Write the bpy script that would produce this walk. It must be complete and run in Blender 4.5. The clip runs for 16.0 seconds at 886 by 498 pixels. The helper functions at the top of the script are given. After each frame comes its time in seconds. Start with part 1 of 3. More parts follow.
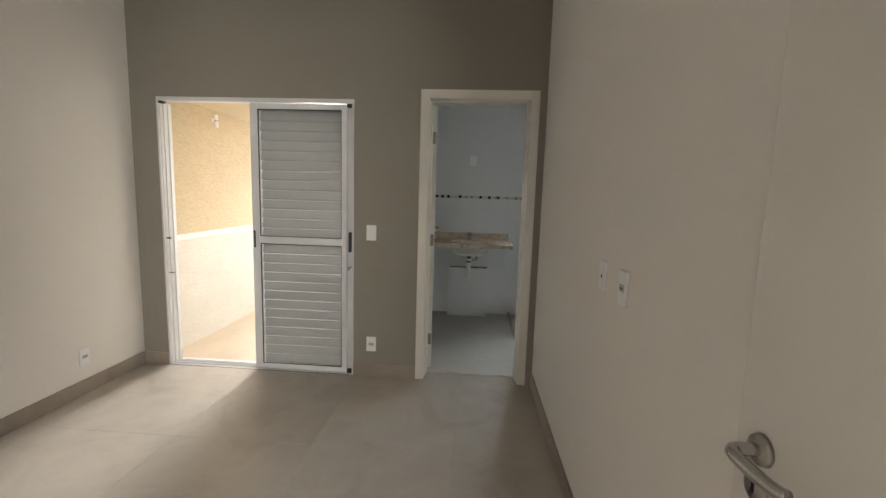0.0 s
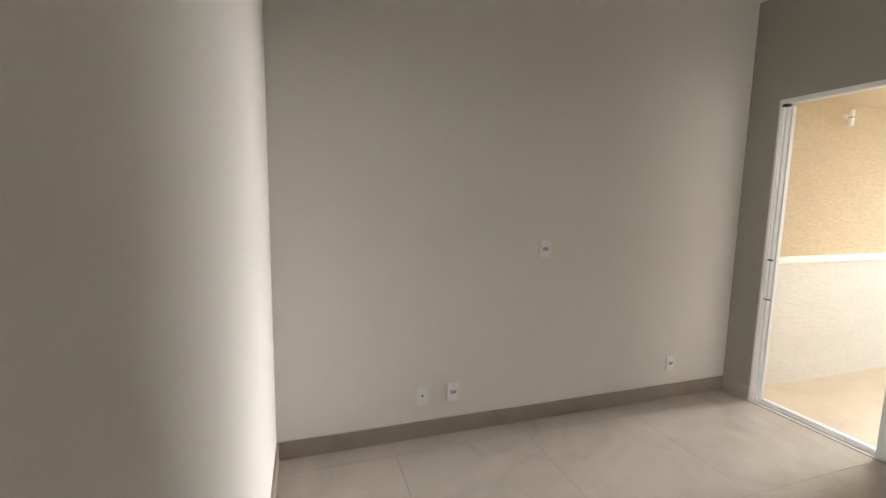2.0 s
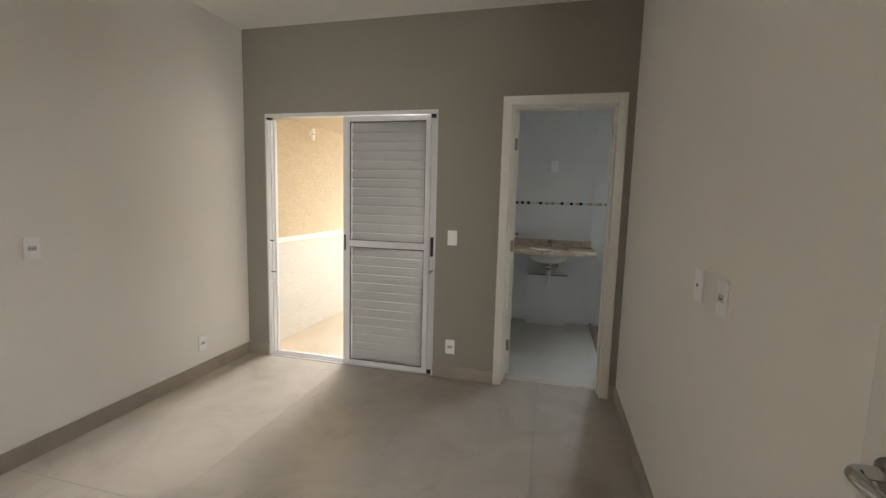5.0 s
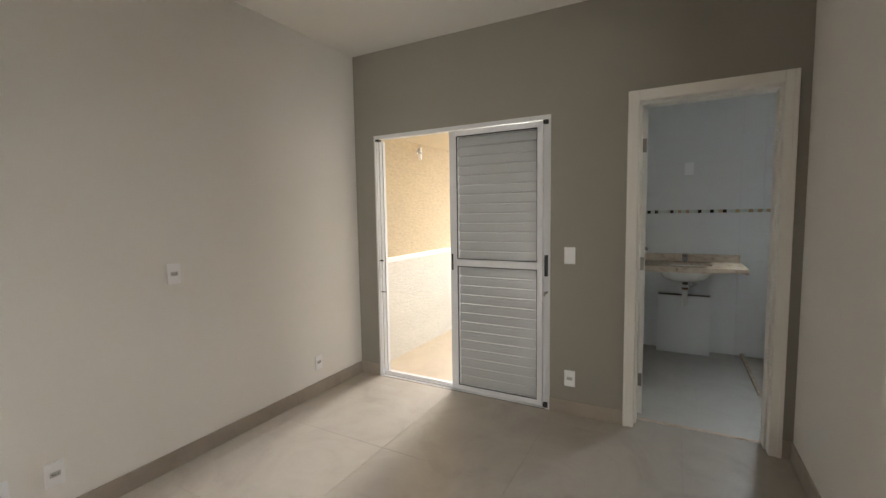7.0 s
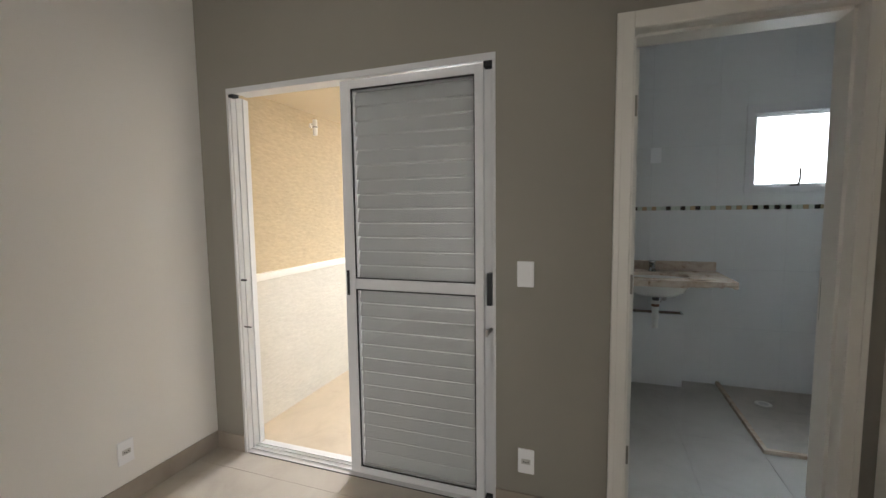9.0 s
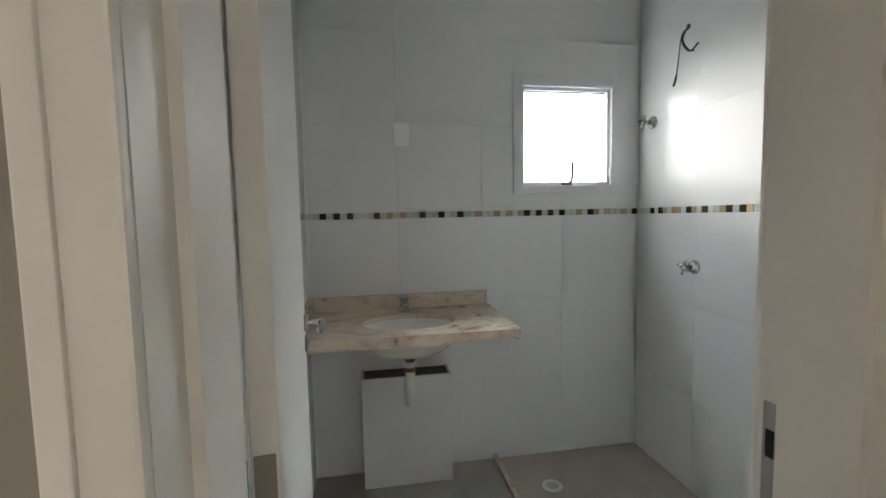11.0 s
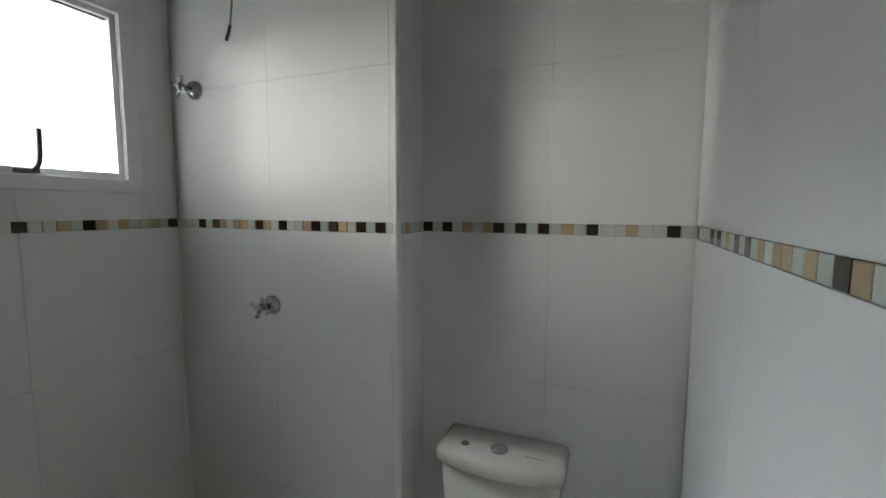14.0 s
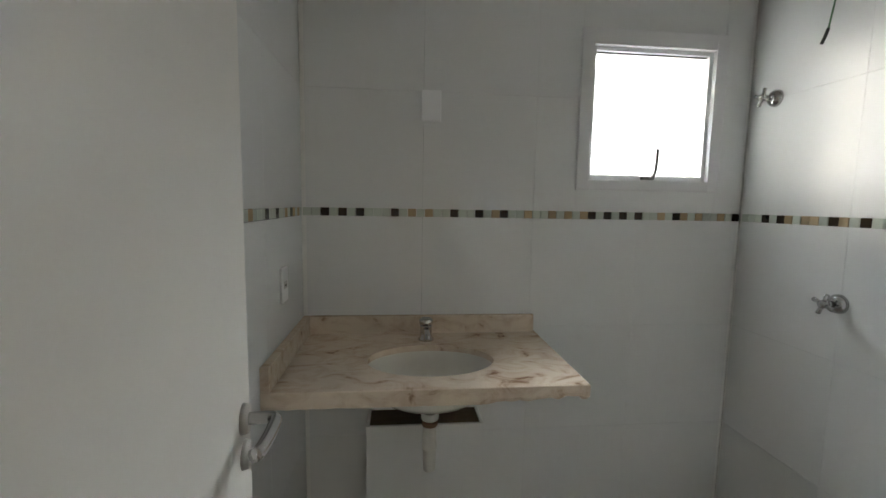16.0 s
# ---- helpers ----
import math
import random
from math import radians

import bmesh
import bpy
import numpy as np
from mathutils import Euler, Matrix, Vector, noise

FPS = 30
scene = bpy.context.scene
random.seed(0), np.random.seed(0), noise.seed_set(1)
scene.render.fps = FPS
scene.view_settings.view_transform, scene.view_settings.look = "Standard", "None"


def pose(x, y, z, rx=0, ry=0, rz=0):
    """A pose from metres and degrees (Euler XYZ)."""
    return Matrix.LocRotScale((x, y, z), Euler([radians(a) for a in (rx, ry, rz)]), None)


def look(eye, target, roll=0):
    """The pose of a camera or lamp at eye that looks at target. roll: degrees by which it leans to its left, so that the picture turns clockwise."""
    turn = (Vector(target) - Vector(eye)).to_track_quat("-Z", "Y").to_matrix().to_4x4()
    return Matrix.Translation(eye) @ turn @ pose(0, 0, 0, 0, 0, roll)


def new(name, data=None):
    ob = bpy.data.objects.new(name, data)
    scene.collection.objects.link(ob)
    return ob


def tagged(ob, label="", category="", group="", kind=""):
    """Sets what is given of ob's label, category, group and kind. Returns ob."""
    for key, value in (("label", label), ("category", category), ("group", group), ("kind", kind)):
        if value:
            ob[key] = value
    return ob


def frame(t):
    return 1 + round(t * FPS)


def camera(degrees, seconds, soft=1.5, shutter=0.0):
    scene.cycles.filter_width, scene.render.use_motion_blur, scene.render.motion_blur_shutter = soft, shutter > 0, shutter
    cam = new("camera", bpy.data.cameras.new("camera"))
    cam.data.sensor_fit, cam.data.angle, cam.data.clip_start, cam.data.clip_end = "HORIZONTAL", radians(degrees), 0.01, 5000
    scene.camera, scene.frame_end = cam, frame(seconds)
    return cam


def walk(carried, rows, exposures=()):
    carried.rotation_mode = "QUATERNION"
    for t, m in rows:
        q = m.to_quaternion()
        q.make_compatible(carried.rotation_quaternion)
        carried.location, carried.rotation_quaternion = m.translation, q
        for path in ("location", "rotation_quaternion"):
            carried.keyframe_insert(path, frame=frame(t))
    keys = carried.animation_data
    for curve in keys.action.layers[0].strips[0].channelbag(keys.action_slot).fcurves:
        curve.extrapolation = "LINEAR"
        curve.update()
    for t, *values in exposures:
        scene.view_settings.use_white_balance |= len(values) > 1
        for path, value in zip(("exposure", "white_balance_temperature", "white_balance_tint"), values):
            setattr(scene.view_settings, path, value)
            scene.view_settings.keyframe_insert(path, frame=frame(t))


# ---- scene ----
cam = camera(92.3, 16.0)
PATH = [
    (0, (0.492, 0.275, 1.414), (0.362, 2.256, 1.164), 1.7),
    (0.3, (0.411, 0.316, 1.414), (-0.03, 2.252, 1.17), 2.2),
    (0.5, (0.397, 0.342, 1.413), (-0.276, 2.21, 1.168), 2.2),
    (1, (0.278, 0.354, 1.417), (-0.899, 1.949, 1.158), 1.7),
    (1.5, (0.217, 0.386, 1.418), (-1.406, 1.528, 1.17), 0.9),
    (2, (0.184, 0.402, 1.408), (-1.703, 1.02, 1.168), 1.0),
    (2.5, (0.228, 0.387, 1.349), (-1.675, 0.961, 1.127), 1.5),
    (3, (0.252, 0.289, 1.36), (-1.396, 1.393, 1.11), 2.2),
    (3.5, (0.294, 0.247, 1.362), (-1.016, 1.738, 1.111), 1.6),
    (4, (0.341, 0.206, 1.362), (-0.638, 1.933, 1.12), 2.4),
    (4.5, (0.44, 0.215, 1.396), (-0.152, 2.111, 1.162), 1.8),
    (4.7, (0.475, 0.223, 1.403), (-0.01, 2.15, 1.173), 1.5),
    (6.8, (0.393, 0.378, 1.409), (-0.38, 2.216, 1.249), -0.7),
    (7, (0.368, 0.449, 1.416), (-0.584, 2.2, 1.253), -0.9),
    (7.5, (0.313, 0.604, 1.415), (-0.969, 2.13, 1.251), -0.1),
    (8, (0.165, 0.834, 1.399), (-1.136, 2.343, 1.227), -0.1),
    (8.5, (0.06, 1.148, 1.428), (-0.982, 2.845, 1.246), -0.4),
    (9, (0.025, 1.536, 1.397), (-0.641, 3.414, 1.224), -0.7),
    (9.5, (0.064, 1.936, 1.383), (-0.198, 3.911, 1.199), -0.4),
    (9.8, (0.123, 2.154, 1.403), (0.098, 4.146, 1.229), -0.1),
    (10, (0.148, 2.325, 1.415), (0.264, 4.313, 1.24), -0.1),
    (10.2, (0.19, 2.477, 1.376), (0.384, 4.462, 1.225), -0.4),
    (12.3, (0.514, 3.773, 1.432), (1.241, 5.626, 1.235), 0.6),
    (12.5, (0.557, 3.81, 1.424), (1.453, 5.588, 1.234), 1.3),
    (12.7, (0.59, 3.858, 1.431), (1.701, 5.511, 1.25), 1.4),
    (13, (0.643, 3.893, 1.45), (2.083, 5.269, 1.267), 1.5),
    (13.5, (0.712, 3.86, 1.454), (2.49, 4.758, 1.276), 0.8),
    (13.7, (0.716, 3.828, 1.451), (2.551, 4.607, 1.282), 0.6),
    (14, (0.721, 3.808, 1.463), (2.565, 4.559, 1.274), 0.3),
    (14.5, (0.677, 3.742, 1.446), (2.324, 4.862, 1.261), -0.0),
    (15, (0.578, 3.648, 1.435), (1.812, 5.21, 1.25), 0.4),
    (15.5, (0.473, 3.594, 1.421), (1.194, 5.449, 1.221), 0.6),
    (16, (0.364, 3.63, 1.442), (0.566, 5.608, 1.231), 1.0),
]
EXPOSURES = [(0.0, 0.48, 6500, 10), (2.0, 0.28, 6450, 10), (3.5, 0.24, 6400, 10), (4.7, 0.42, 6450, 10), (7.0, 0.40, 6400, 10), (9.0, 0.24, 6200, 10), (9.5, 0.3, 6150, 10),
             (10.2, 0.90, 6350, 10), (12.3, 0.50, 6650, 10), (13.0, 0.25, 6600, 10), (14.0, 0.0, 6650, 10), (15.0, 0.30, 6800, 10), (16.0, 0.58, 6900, 10)]
walk(cam, [(t, look(eye, target, roll)) for t, eye, target, roll in PATH], EXPOSURES)

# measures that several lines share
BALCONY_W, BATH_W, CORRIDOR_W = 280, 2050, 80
RA, RB = 1.870, 1.655
BACK_DARK = (0.063, 0.131, 0.2, 0.342, 0.583, 0.688, 0.791, 1.161, 1.226, 1.325, 1.391, 1.555, 1.824)
BACK_TAN = (0.411, 0.48, 0.76, 0.89, 0.993, 1.062, 1.125, 1.492, 1.59, 1.655, 1.758)
SHOWER_DARK = (5.237, 5.167, 4.95, 4.845, 4.707, 4.639, 4.534, 4.466)
SHOWER_TAN = (5.133, 5.066, 5.018, 4.919, 4.741, 4.609)
EAST_DARK = (4.395, 4.325, 4.15, 4.081, 4.011, 3.872, 3.666)
EAST_TAN = (4.257, 4.184, 3.942, 3.769)

# ---- light ----
world = bpy.data.worlds.new("sky")
scene.world = world
world.use_nodes = True
wn = world.node_tree.nodes
sky = wn.new("ShaderNodeTexSky")
sky.sky_type, sky.sun_disc = "NISHITA", False
sky.sun_elevation, sky.sun_rotation = radians(48), radians(10)
world.node_tree.links.new(sky.outputs[0], wn["Background"].inputs[0])
wn["Background"].inputs[1].default_value = 0.12
sun = new("sun", bpy.data.lights.new("sun", "SUN"))
sun.data.energy, sun.data.angle, sun.data.color = 0.8, radians(12), (1, 0.95, 0.88)
sun.matrix_world = look((0.5, 3.0, 4.0), (0, 0, 0))


def area_lamp(name, centre, target, w, h, watts, colour, spread=180):
    lamp = new(name, bpy.data.lights.new(name, "AREA"))
    lamp.data.shape, lamp.data.size, lamp.data.size_y = "RECTANGLE", w, h
    lamp.data.energy, lamp.data.color = watts, colour
    lamp.data.spread = radians(spread)
    lamp.matrix_world = look(centre, target)
    return lamp


area_lamp("balcony_daylight", (-1.95, 9.6, 2.4), (-1.15, 3.4, 1.0), 3.2, 2.4, BALCONY_W, (1.0, 0.965, 0.93), 64)
# Added fill from behind the camera; no such window is known there.
area_lamp("corridor_fill", (1.45, -1.55, 1.55), (-0.6, 2.3, 1.1), 0.9, 1.3, CORRIDOR_W, (1.0, 0.95, 0.88))
area_lamp("bath_window_daylight", (2.5, 7.6, 4.6), (1.4, 5.4, 1.8), 4.6, 4.2, BATH_W, (0.83, 0.93, 1.0))

# ---- materials ----


def material(name, colour, rough=0.5, metal=0.0, vary=0.06, scale=6.0, grain=0.0, grain_scale=200.0, bump=0.0, bump_scale=120.0, coat=0.0, stretch=(1, 1, 1), piece=0.0, spec=0.5):
    m = bpy.data.materials.new(name)
    m.use_nodes = True
    n, l = m.node_tree.nodes, m.node_tree.links
    b = n["Principled BSDF"]
    b.inputs["Roughness"].default_value, b.inputs["Metallic"].default_value = rough, metal
    b.inputs["Coat Weight"].default_value = coat
    b.inputs["Specular IOR Level"].default_value = spec
    b.inputs["Coat Roughness"].default_value = 0.05
    tc = n.new("ShaderNodeTexCoord")
    mp = n.new("ShaderNodeMapping")
    mp.inputs["Scale"].default_value = stretch
    geo = n.new("ShaderNodeNewGeometry")
    l.new(geo.outputs["Position"], mp.inputs[0])
    n1 = n.new("ShaderNodeTexNoise")
    n1.inputs["Scale"].default_value, n1.inputs["Detail"].default_value = scale, 6
    l.new(mp.outputs[0], n1.inputs["Vector"])
    n2 = n.new("ShaderNodeTexNoise")
    n2.inputs["Scale"].default_value, n2.inputs["Detail"].default_value = grain_scale, 3
    l.new(mp.outputs[0], n2.inputs["Vector"])

    def maths(op, a, bb):
        q = n.new("ShaderNodeMath")
        q.operation = op
        for i, v in enumerate((a, bb)):
            if isinstance(v, (int, float)):
                q.inputs[i].default_value = v
            else:
                l.new(v, q.inputs[i])
        return q.outputs[0]
    f = maths("MULTIPLY", maths("SUBTRACT", n1.outputs[0], 0.5), 2 * vary)
    g = maths("MULTIPLY", maths("SUBTRACT", n2.outputs[0], 0.5), 2 * grain)
    s = maths("ADD", maths("ADD", f, g), 1.0)
    if piece:
        oi = n.new("ShaderNodeObjectInfo")
        s = maths("ADD", s, maths("MULTIPLY", maths("SUBTRACT", oi.outputs["Random"], 0.5), 2 * piece))
    mix = n.new("ShaderNodeVectorMath")
    mix.operation = "SCALE"
    mix.inputs[0].default_value = colour
    l.new(s, mix.inputs["Scale"])
    l.new(mix.outputs[0], b.inputs["Base Color"])
    if metal < 0.5:
        l.new(maths("ADD", maths("MULTIPLY", maths("SUBTRACT", n1.outputs[0], 0.5), 0.12), rough), b.inputs["Roughness"])
    if bump:
        bp = n.new("ShaderNodeBump")
        bp.inputs["Strength"].default_value, bp.inputs["Distance"].default_value = bump, 0.004
        n3 = n.new("ShaderNodeTexNoise")
        n3.inputs["Scale"].default_value, n3.inputs["Detail"].default_value = bump_scale, 4
        l.new(mp.outputs[0], n3.inputs["Vector"])
        l.new(n3.outputs[0], bp.inputs["Height"])
        l.new(bp.outputs[0], b.inputs["Normal"])
    return m


def stone(name, light, mid, dark, rough, scale, stretch=(1, 1, 1), low=0.36, high=0.68, bump=0.0):
    """Veined stone: three tones along a distorted noise, with fine specks."""
    m = bpy.data.materials.new(name)
    m.use_nodes = True
    n, l = m.node_tree.nodes, m.node_tree.links
    b = n["Principled BSDF"]
    b.inputs["Roughness"].default_value = rough
    geo = n.new("ShaderNodeNewGeometry")
    mp = n.new("ShaderNodeMapping")
    mp.inputs["Scale"].default_value = stretch
    mp.inputs["Rotation"].default_value = (0, 0, radians(18))
    l.new(geo.outputs["Position"], mp.inputs[0])
    tex = n.new("ShaderNodeTexNoise")
    tex.inputs["Scale"].default_value, tex.inputs["Detail"].default_value, tex.inputs["Distortion"].default_value = scale, 9, 1.1
    tex.inputs["Roughness"].default_value = 0.62
    l.new(mp.outputs[0], tex.inputs["Vector"])
    ramp = n.new("ShaderNodeValToRGB")
    e = ramp.color_ramp.elements
    e[0].position, e[0].color = low, (*dark, 1)
    e[1].position, e[1].color = high, (*light, 1)
    k = e.new((low * 0.62 + high * 0.38))
    k.color = (*mid, 1)
    l.new(tex.outputs[0], ramp.inputs[0])
    l.new(ramp.outputs[0], b.inputs["Base Color"])
    if bump:
        bp = n.new("ShaderNodeBump")
        bp.inputs["Strength"].default_value, bp.inputs["Distance"].default_value = bump, 0.002
        l.new(tex.outputs[0], bp.inputs["Height"])
        l.new(bp.outputs[0], b.inputs["Normal"])
    return m


def glass(name, rough=0.0):
    m = bpy.data.materials.new(name)
    m.use_nodes = True
    b = m.node_tree.nodes["Principled BSDF"]
    b.inputs["Base Color"].default_value = (0.96, 0.965, 0.96, 1)
    b.inputs["Transmission Weight"].default_value, b.inputs["Roughness"].default_value, b.inputs["IOR"].default_value = 1.0, rough, 1.45
    return m


WALL_WHITE = material("white_wall_paint", (0.80, 0.775, 0.735), 0.72, vary=0.025, scale=2.2, grain=0.02, bump=0.10, bump_scale=260)
WALL_TAUPE = material("taupe_wall_paint", (0.290, 0.270, 0.231), 0.7, vary=0.035, scale=2.5, grain=0.03, bump=0.12, bump_scale=260)
CEILING = material("ceiling_paint", (0.78, 0.76, 0.72), 0.85, vary=0.02, scale=2, grain=0.015, bump=0.06)
DOOR_PAINT = material("satin_door_paint", (0.69, 0.67, 0.63), 0.42, vary=0.02, scale=3, grain=0.01, bump=0.03, bump_scale=90)
CASING = material("casing_paint", (0.77, 0.74, 0.685), 0.38, vary=0.025, scale=5, bump=0.04, bump_scale=70)
FLOOR_TILE = stone("porcelain_floor", (0.50, 0.455, 0.395), (0.455, 0.41, 0.355), (0.40, 0.36, 0.31), 0.25, 2.4, low=0.3, high=0.72)
SKIRT = stone("porcelain_skirting", (0.365, 0.315, 0.262), (0.33, 0.282, 0.232), (0.295, 0.25, 0.205), 0.40, 3.5, low=0.3, high=0.72)
FLOOR_GROUT = material("floor_grout", (0.42, 0.38, 0.33), 0.9, vary=0.1, scale=30)
BATH_FLOOR = stone("bath_floor_porcelain", (0.47, 0.45, 0.41), (0.43, 0.41, 0.37), (0.385, 0.36, 0.325), 0.36, 2.6, low=0.3, high=0.72)
SHOWER_FLOOR = stone("shower_floor_porcelain", (0.46, 0.42, 0.37), (0.41, 0.375, 0.33), (0.30, 0.265, 0.225), 0.45, 4.5, low=0.25, high=0.62)
BATH_TILE = material("glazed_white_tile", (0.73, 0.74, 0.735), 0.09, spec=0.14, vary=0.015, scale=3, piece=0.004, bump=0.012, bump_scale=14)
BATH_GROUT = material("white_grout", (0.80, 0.80, 0.78), 0.6, vary=0.05, scale=20)
MOSAIC_DARK = material("dark_brown_mosaic", (0.035, 0.022, 0.013), 0.18, vary=0.2, scale=60, piece=0.3)
MOSAIC_TAN = material("tan_mosaic", (0.46, 0.35, 0.22), 0.22, vary=0.12, scale=60, piece=0.15)
MOSAIC_PALE = material("pale_green_glass_mosaic", (0.55, 0.60, 0.53), 0.10, vary=0.06, scale=60, piece=0.08)
CREAM = material("textured_cream_render", (0.53, 0.425, 0.275), 0.9, vary=0.10, scale=9, grain=0.16, grain_scale=38, bump=0.9, bump_scale=42, stretch=(1, 0.45, 1.3))
CREAM_PALE = material("textured_pale_render", (0.63, 0.595, 0.53), 0.9, vary=0.07, scale=9, grain=0.10, grain_scale=38, bump=0.9, bump_scale=42, stretch=(1, 0.45, 1.3))
CREAM_CEIL = material("cream_soffit_paint", (0.64, 0.53, 0.36), 0.85, vary=0.04, scale=4, bump=0.1)
COPING = material("white_coping_stone", (0.80, 0.77, 0.71), 0.55, vary=0.05, scale=14)
BALCONY_FLOOR = stone("balcony_porcelain", (0.58, 0.48, 0.36), (0.53, 0.44, 0.325), (0.47, 0.385, 0.28), 0.5, 3.0, low=0.3, high=0.72)
ALU = material("white_coated_aluminium", (0.70, 0.70, 0.71), 0.36, vary=0.025, scale=8, bump=0.02)
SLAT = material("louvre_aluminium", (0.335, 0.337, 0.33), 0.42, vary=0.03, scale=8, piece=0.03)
BLACK = material("black_plastic", (0.012, 0.012, 0.013), 0.4, vary=0.1, scale=40)
RUBBER = material("black_gasket", (0.02, 0.02, 0.022), 0.7)
CHROME = material("brushed_chrome", (0.50, 0.495, 0.49), 0.16, metal=1.0, vary=0.04, scale=30)
STEEL = material("satin_steel", (0.42, 0.40, 0.375), 0.30, metal=1.0, vary=0.05, scale=40)
HINGE = material("dull_hinge_steel", (0.24, 0.225, 0.20), 0.45, metal=1.0, vary=0.06, scale=40)
PLASTIC = material("white_switch_plastic", (0.86, 0.86, 0.87), 0.35, vary=0.01)
PLASTIC_GREY = material("grey_socket_insert", (0.52, 0.51, 0.49), 0.4, vary=0.02)
HOLE = material("dark_hole", (0.015, 0.014, 0.013), 0.8)
CERAMIC = material("vitreous_china", (0.78, 0.76, 0.70), 0.10, vary=0.012, scale=3, coat=0.3)
PVC = material("white_pvc", (0.74, 0.73, 0.69), 0.4, vary=0.04, scale=20)
RUST = material("rusty_brown_fitting", (0.20, 0.11, 0.06), 0.7, vary=0.35, scale=70)
MARBLE = stone("beige_veined_marble", (0.68, 0.575, 0.465), (0.58, 0.455, 0.35), (0.25, 0.145, 0.09), 0.24, 12.0, stretch=(0.75, 1.2, 1.2), low=0.29, high=0.55, bump=0.05)
BROWN_BOARD = material("raw_brown_board", (0.12, 0.082, 0.055), 0.8, vary=0.3, scale=30)
WIRE_GREEN = material("green_wire", (0.10, 0.20, 0.11), 0.5)
SHADE = material("frosted_white_shade", (0.85, 0.83, 0.78), 0.35)
LATCH = material("dark_grey_latch", (0.10, 0.095, 0.09), 0.45, vary=0.1, scale=40)
GROUND = material("ground_earth", (0.16, 0.15, 0.11), 0.95, vary=0.3, scale=0.2)
GLASS = glass("clear_glass")

# ---- helpers for building ----
ORIGIN = {}


def thing(name, at, label, category, group="", kind=""):
    ob = new(name)
    ob.location = at
    ORIGIN[ob] = Vector(at)
    return tagged(ob, label, category, group, kind)


def part(name, bm, mat, parent=None, label="", smooth=False, kind=""):
    """One mesh from a bmesh in world metres, under its parent."""
    base = ORIGIN[parent] if parent else Vector((0, 0, 0))
    bmesh.ops.translate(bm, verts=bm.verts, vec=-base)
    bmesh.ops.recalc_face_normals(bm, faces=bm.faces)
    me = bpy.data.meshes.new(name)
    bm.to_mesh(me)
    bm.free()
    for p in me.polygons:
        p.use_smooth = smooth
    me.materials.append(mat)
    ob = new(name, me)
    ob.parent = parent
    ORIGIN[ob] = base
    return tagged(ob, label, kind=kind)


def structure(name, bm, mat, label, category):
    return tagged(part(name, bm, mat), label, category, kind="structure")


def box(x0, x1, y0, y1, z0, z1, bevel=0.0, bm=None):
    out = bm or bmesh.new()
    m = pose((x0 + x1) / 2, (y0 + y1) / 2, (z0 + z1) / 2) @ Matrix.Diagonal((x1 - x0, y1 - y0, z1 - z0, 1))
    made = bmesh.ops.create_cube(out, size=1, matrix=m)["verts"]
    if bevel:
        edges = {e for v in made for e in v.link_edges}
        bmesh.ops.bevel(out, geom=list(edges), offset=bevel, segments=2, affect="EDGES", profile=0.6)
    return out


def rod(a, b, r, r2=None, segments=20, bm=None):
    out = bm or bmesh.new()
    a, b = Vector(a), Vector(b)
    turn = (b - a).to_track_quat("Z", "Y").to_matrix().to_4x4()
    bmesh.ops.create_cone(out, cap_ends=True, segments=segments, radius1=r, radius2=r if r2 is None else r2, depth=(b - a).length,
                          matrix=Matrix.Translation((a + b) / 2) @ turn)
    return out


def turned(profile, at, axis="z", segments=28, squash=1.0, caps=True):
    """A lathe of (radius, height) rows."""
    bm = bmesh.new()
    rings = []
    for r, h in profile:
        ring = []
        for i in range(segments):
            a = 2 * math.pi * i / segments
            u, v = r * math.cos(a), r * math.sin(a) * squash
            p = {"z": (u, v, h), "x": (h, u, v), "y": (u, h, v)}[axis]
            ring.append(bm.verts.new(Vector(at) + Vector(p)))
        rings.append(ring)
    for lo, hi in zip(rings, rings[1:]):
        for i in range(segments):
            bm.faces.new((lo[i], lo[(i + 1) % segments], hi[(i + 1) % segments], hi[i]))
    if caps:
        bm.faces.new(rings[0][::-1])
        bm.faces.new(rings[-1])
    return bm


def tube(points, r, segments=10, steps=8):
    """A round bar along a smooth line through the points."""
    pts = [Vector(p) for p in points]
    fine = []
    for i in range(len(pts) - 1):
        p0, p1, p2, p3 = pts[max(i - 1, 0)], pts[i], pts[i + 1], pts[min(i + 2, len(pts) - 1)]
        for s in range(steps):
            t = s / steps
            fine.append(0.5 * (2 * p1 + (p2 - p0) * t + (2 * p0 - 5 * p1 + 4 * p2 - p3) * t * t + (3 * p1 - p0 - 3 * p2 + p3) * t ** 3))
    fine.append(pts[-1])
    bm = bmesh.new()
    rings = []
    for i, p in enumerate(fine):
        d = (fine[min(i + 1, len(fine) - 1)] - fine[max(i - 1, 0)]).normalized()
        side = d.cross(Vector((0.13, 0.31, 0.94))).normalized()
        up = d.cross(side)
        rings.append([bm.verts.new(p + r * (math.cos(2 * math.pi * k / segments) * side + math.sin(2 * math.pi * k / segments) * up)) for k in range(segments)])
    for lo, hi in zip(rings, rings[1:]):
        for k in range(segments):
            bm.faces.new((lo[k], lo[(k + 1) % segments], hi[(k + 1) % segments], hi[k]))
    bm.faces.new(rings[0][::-1])
    bm.faces.new(rings[-1])
    return bm


PIECES = {}


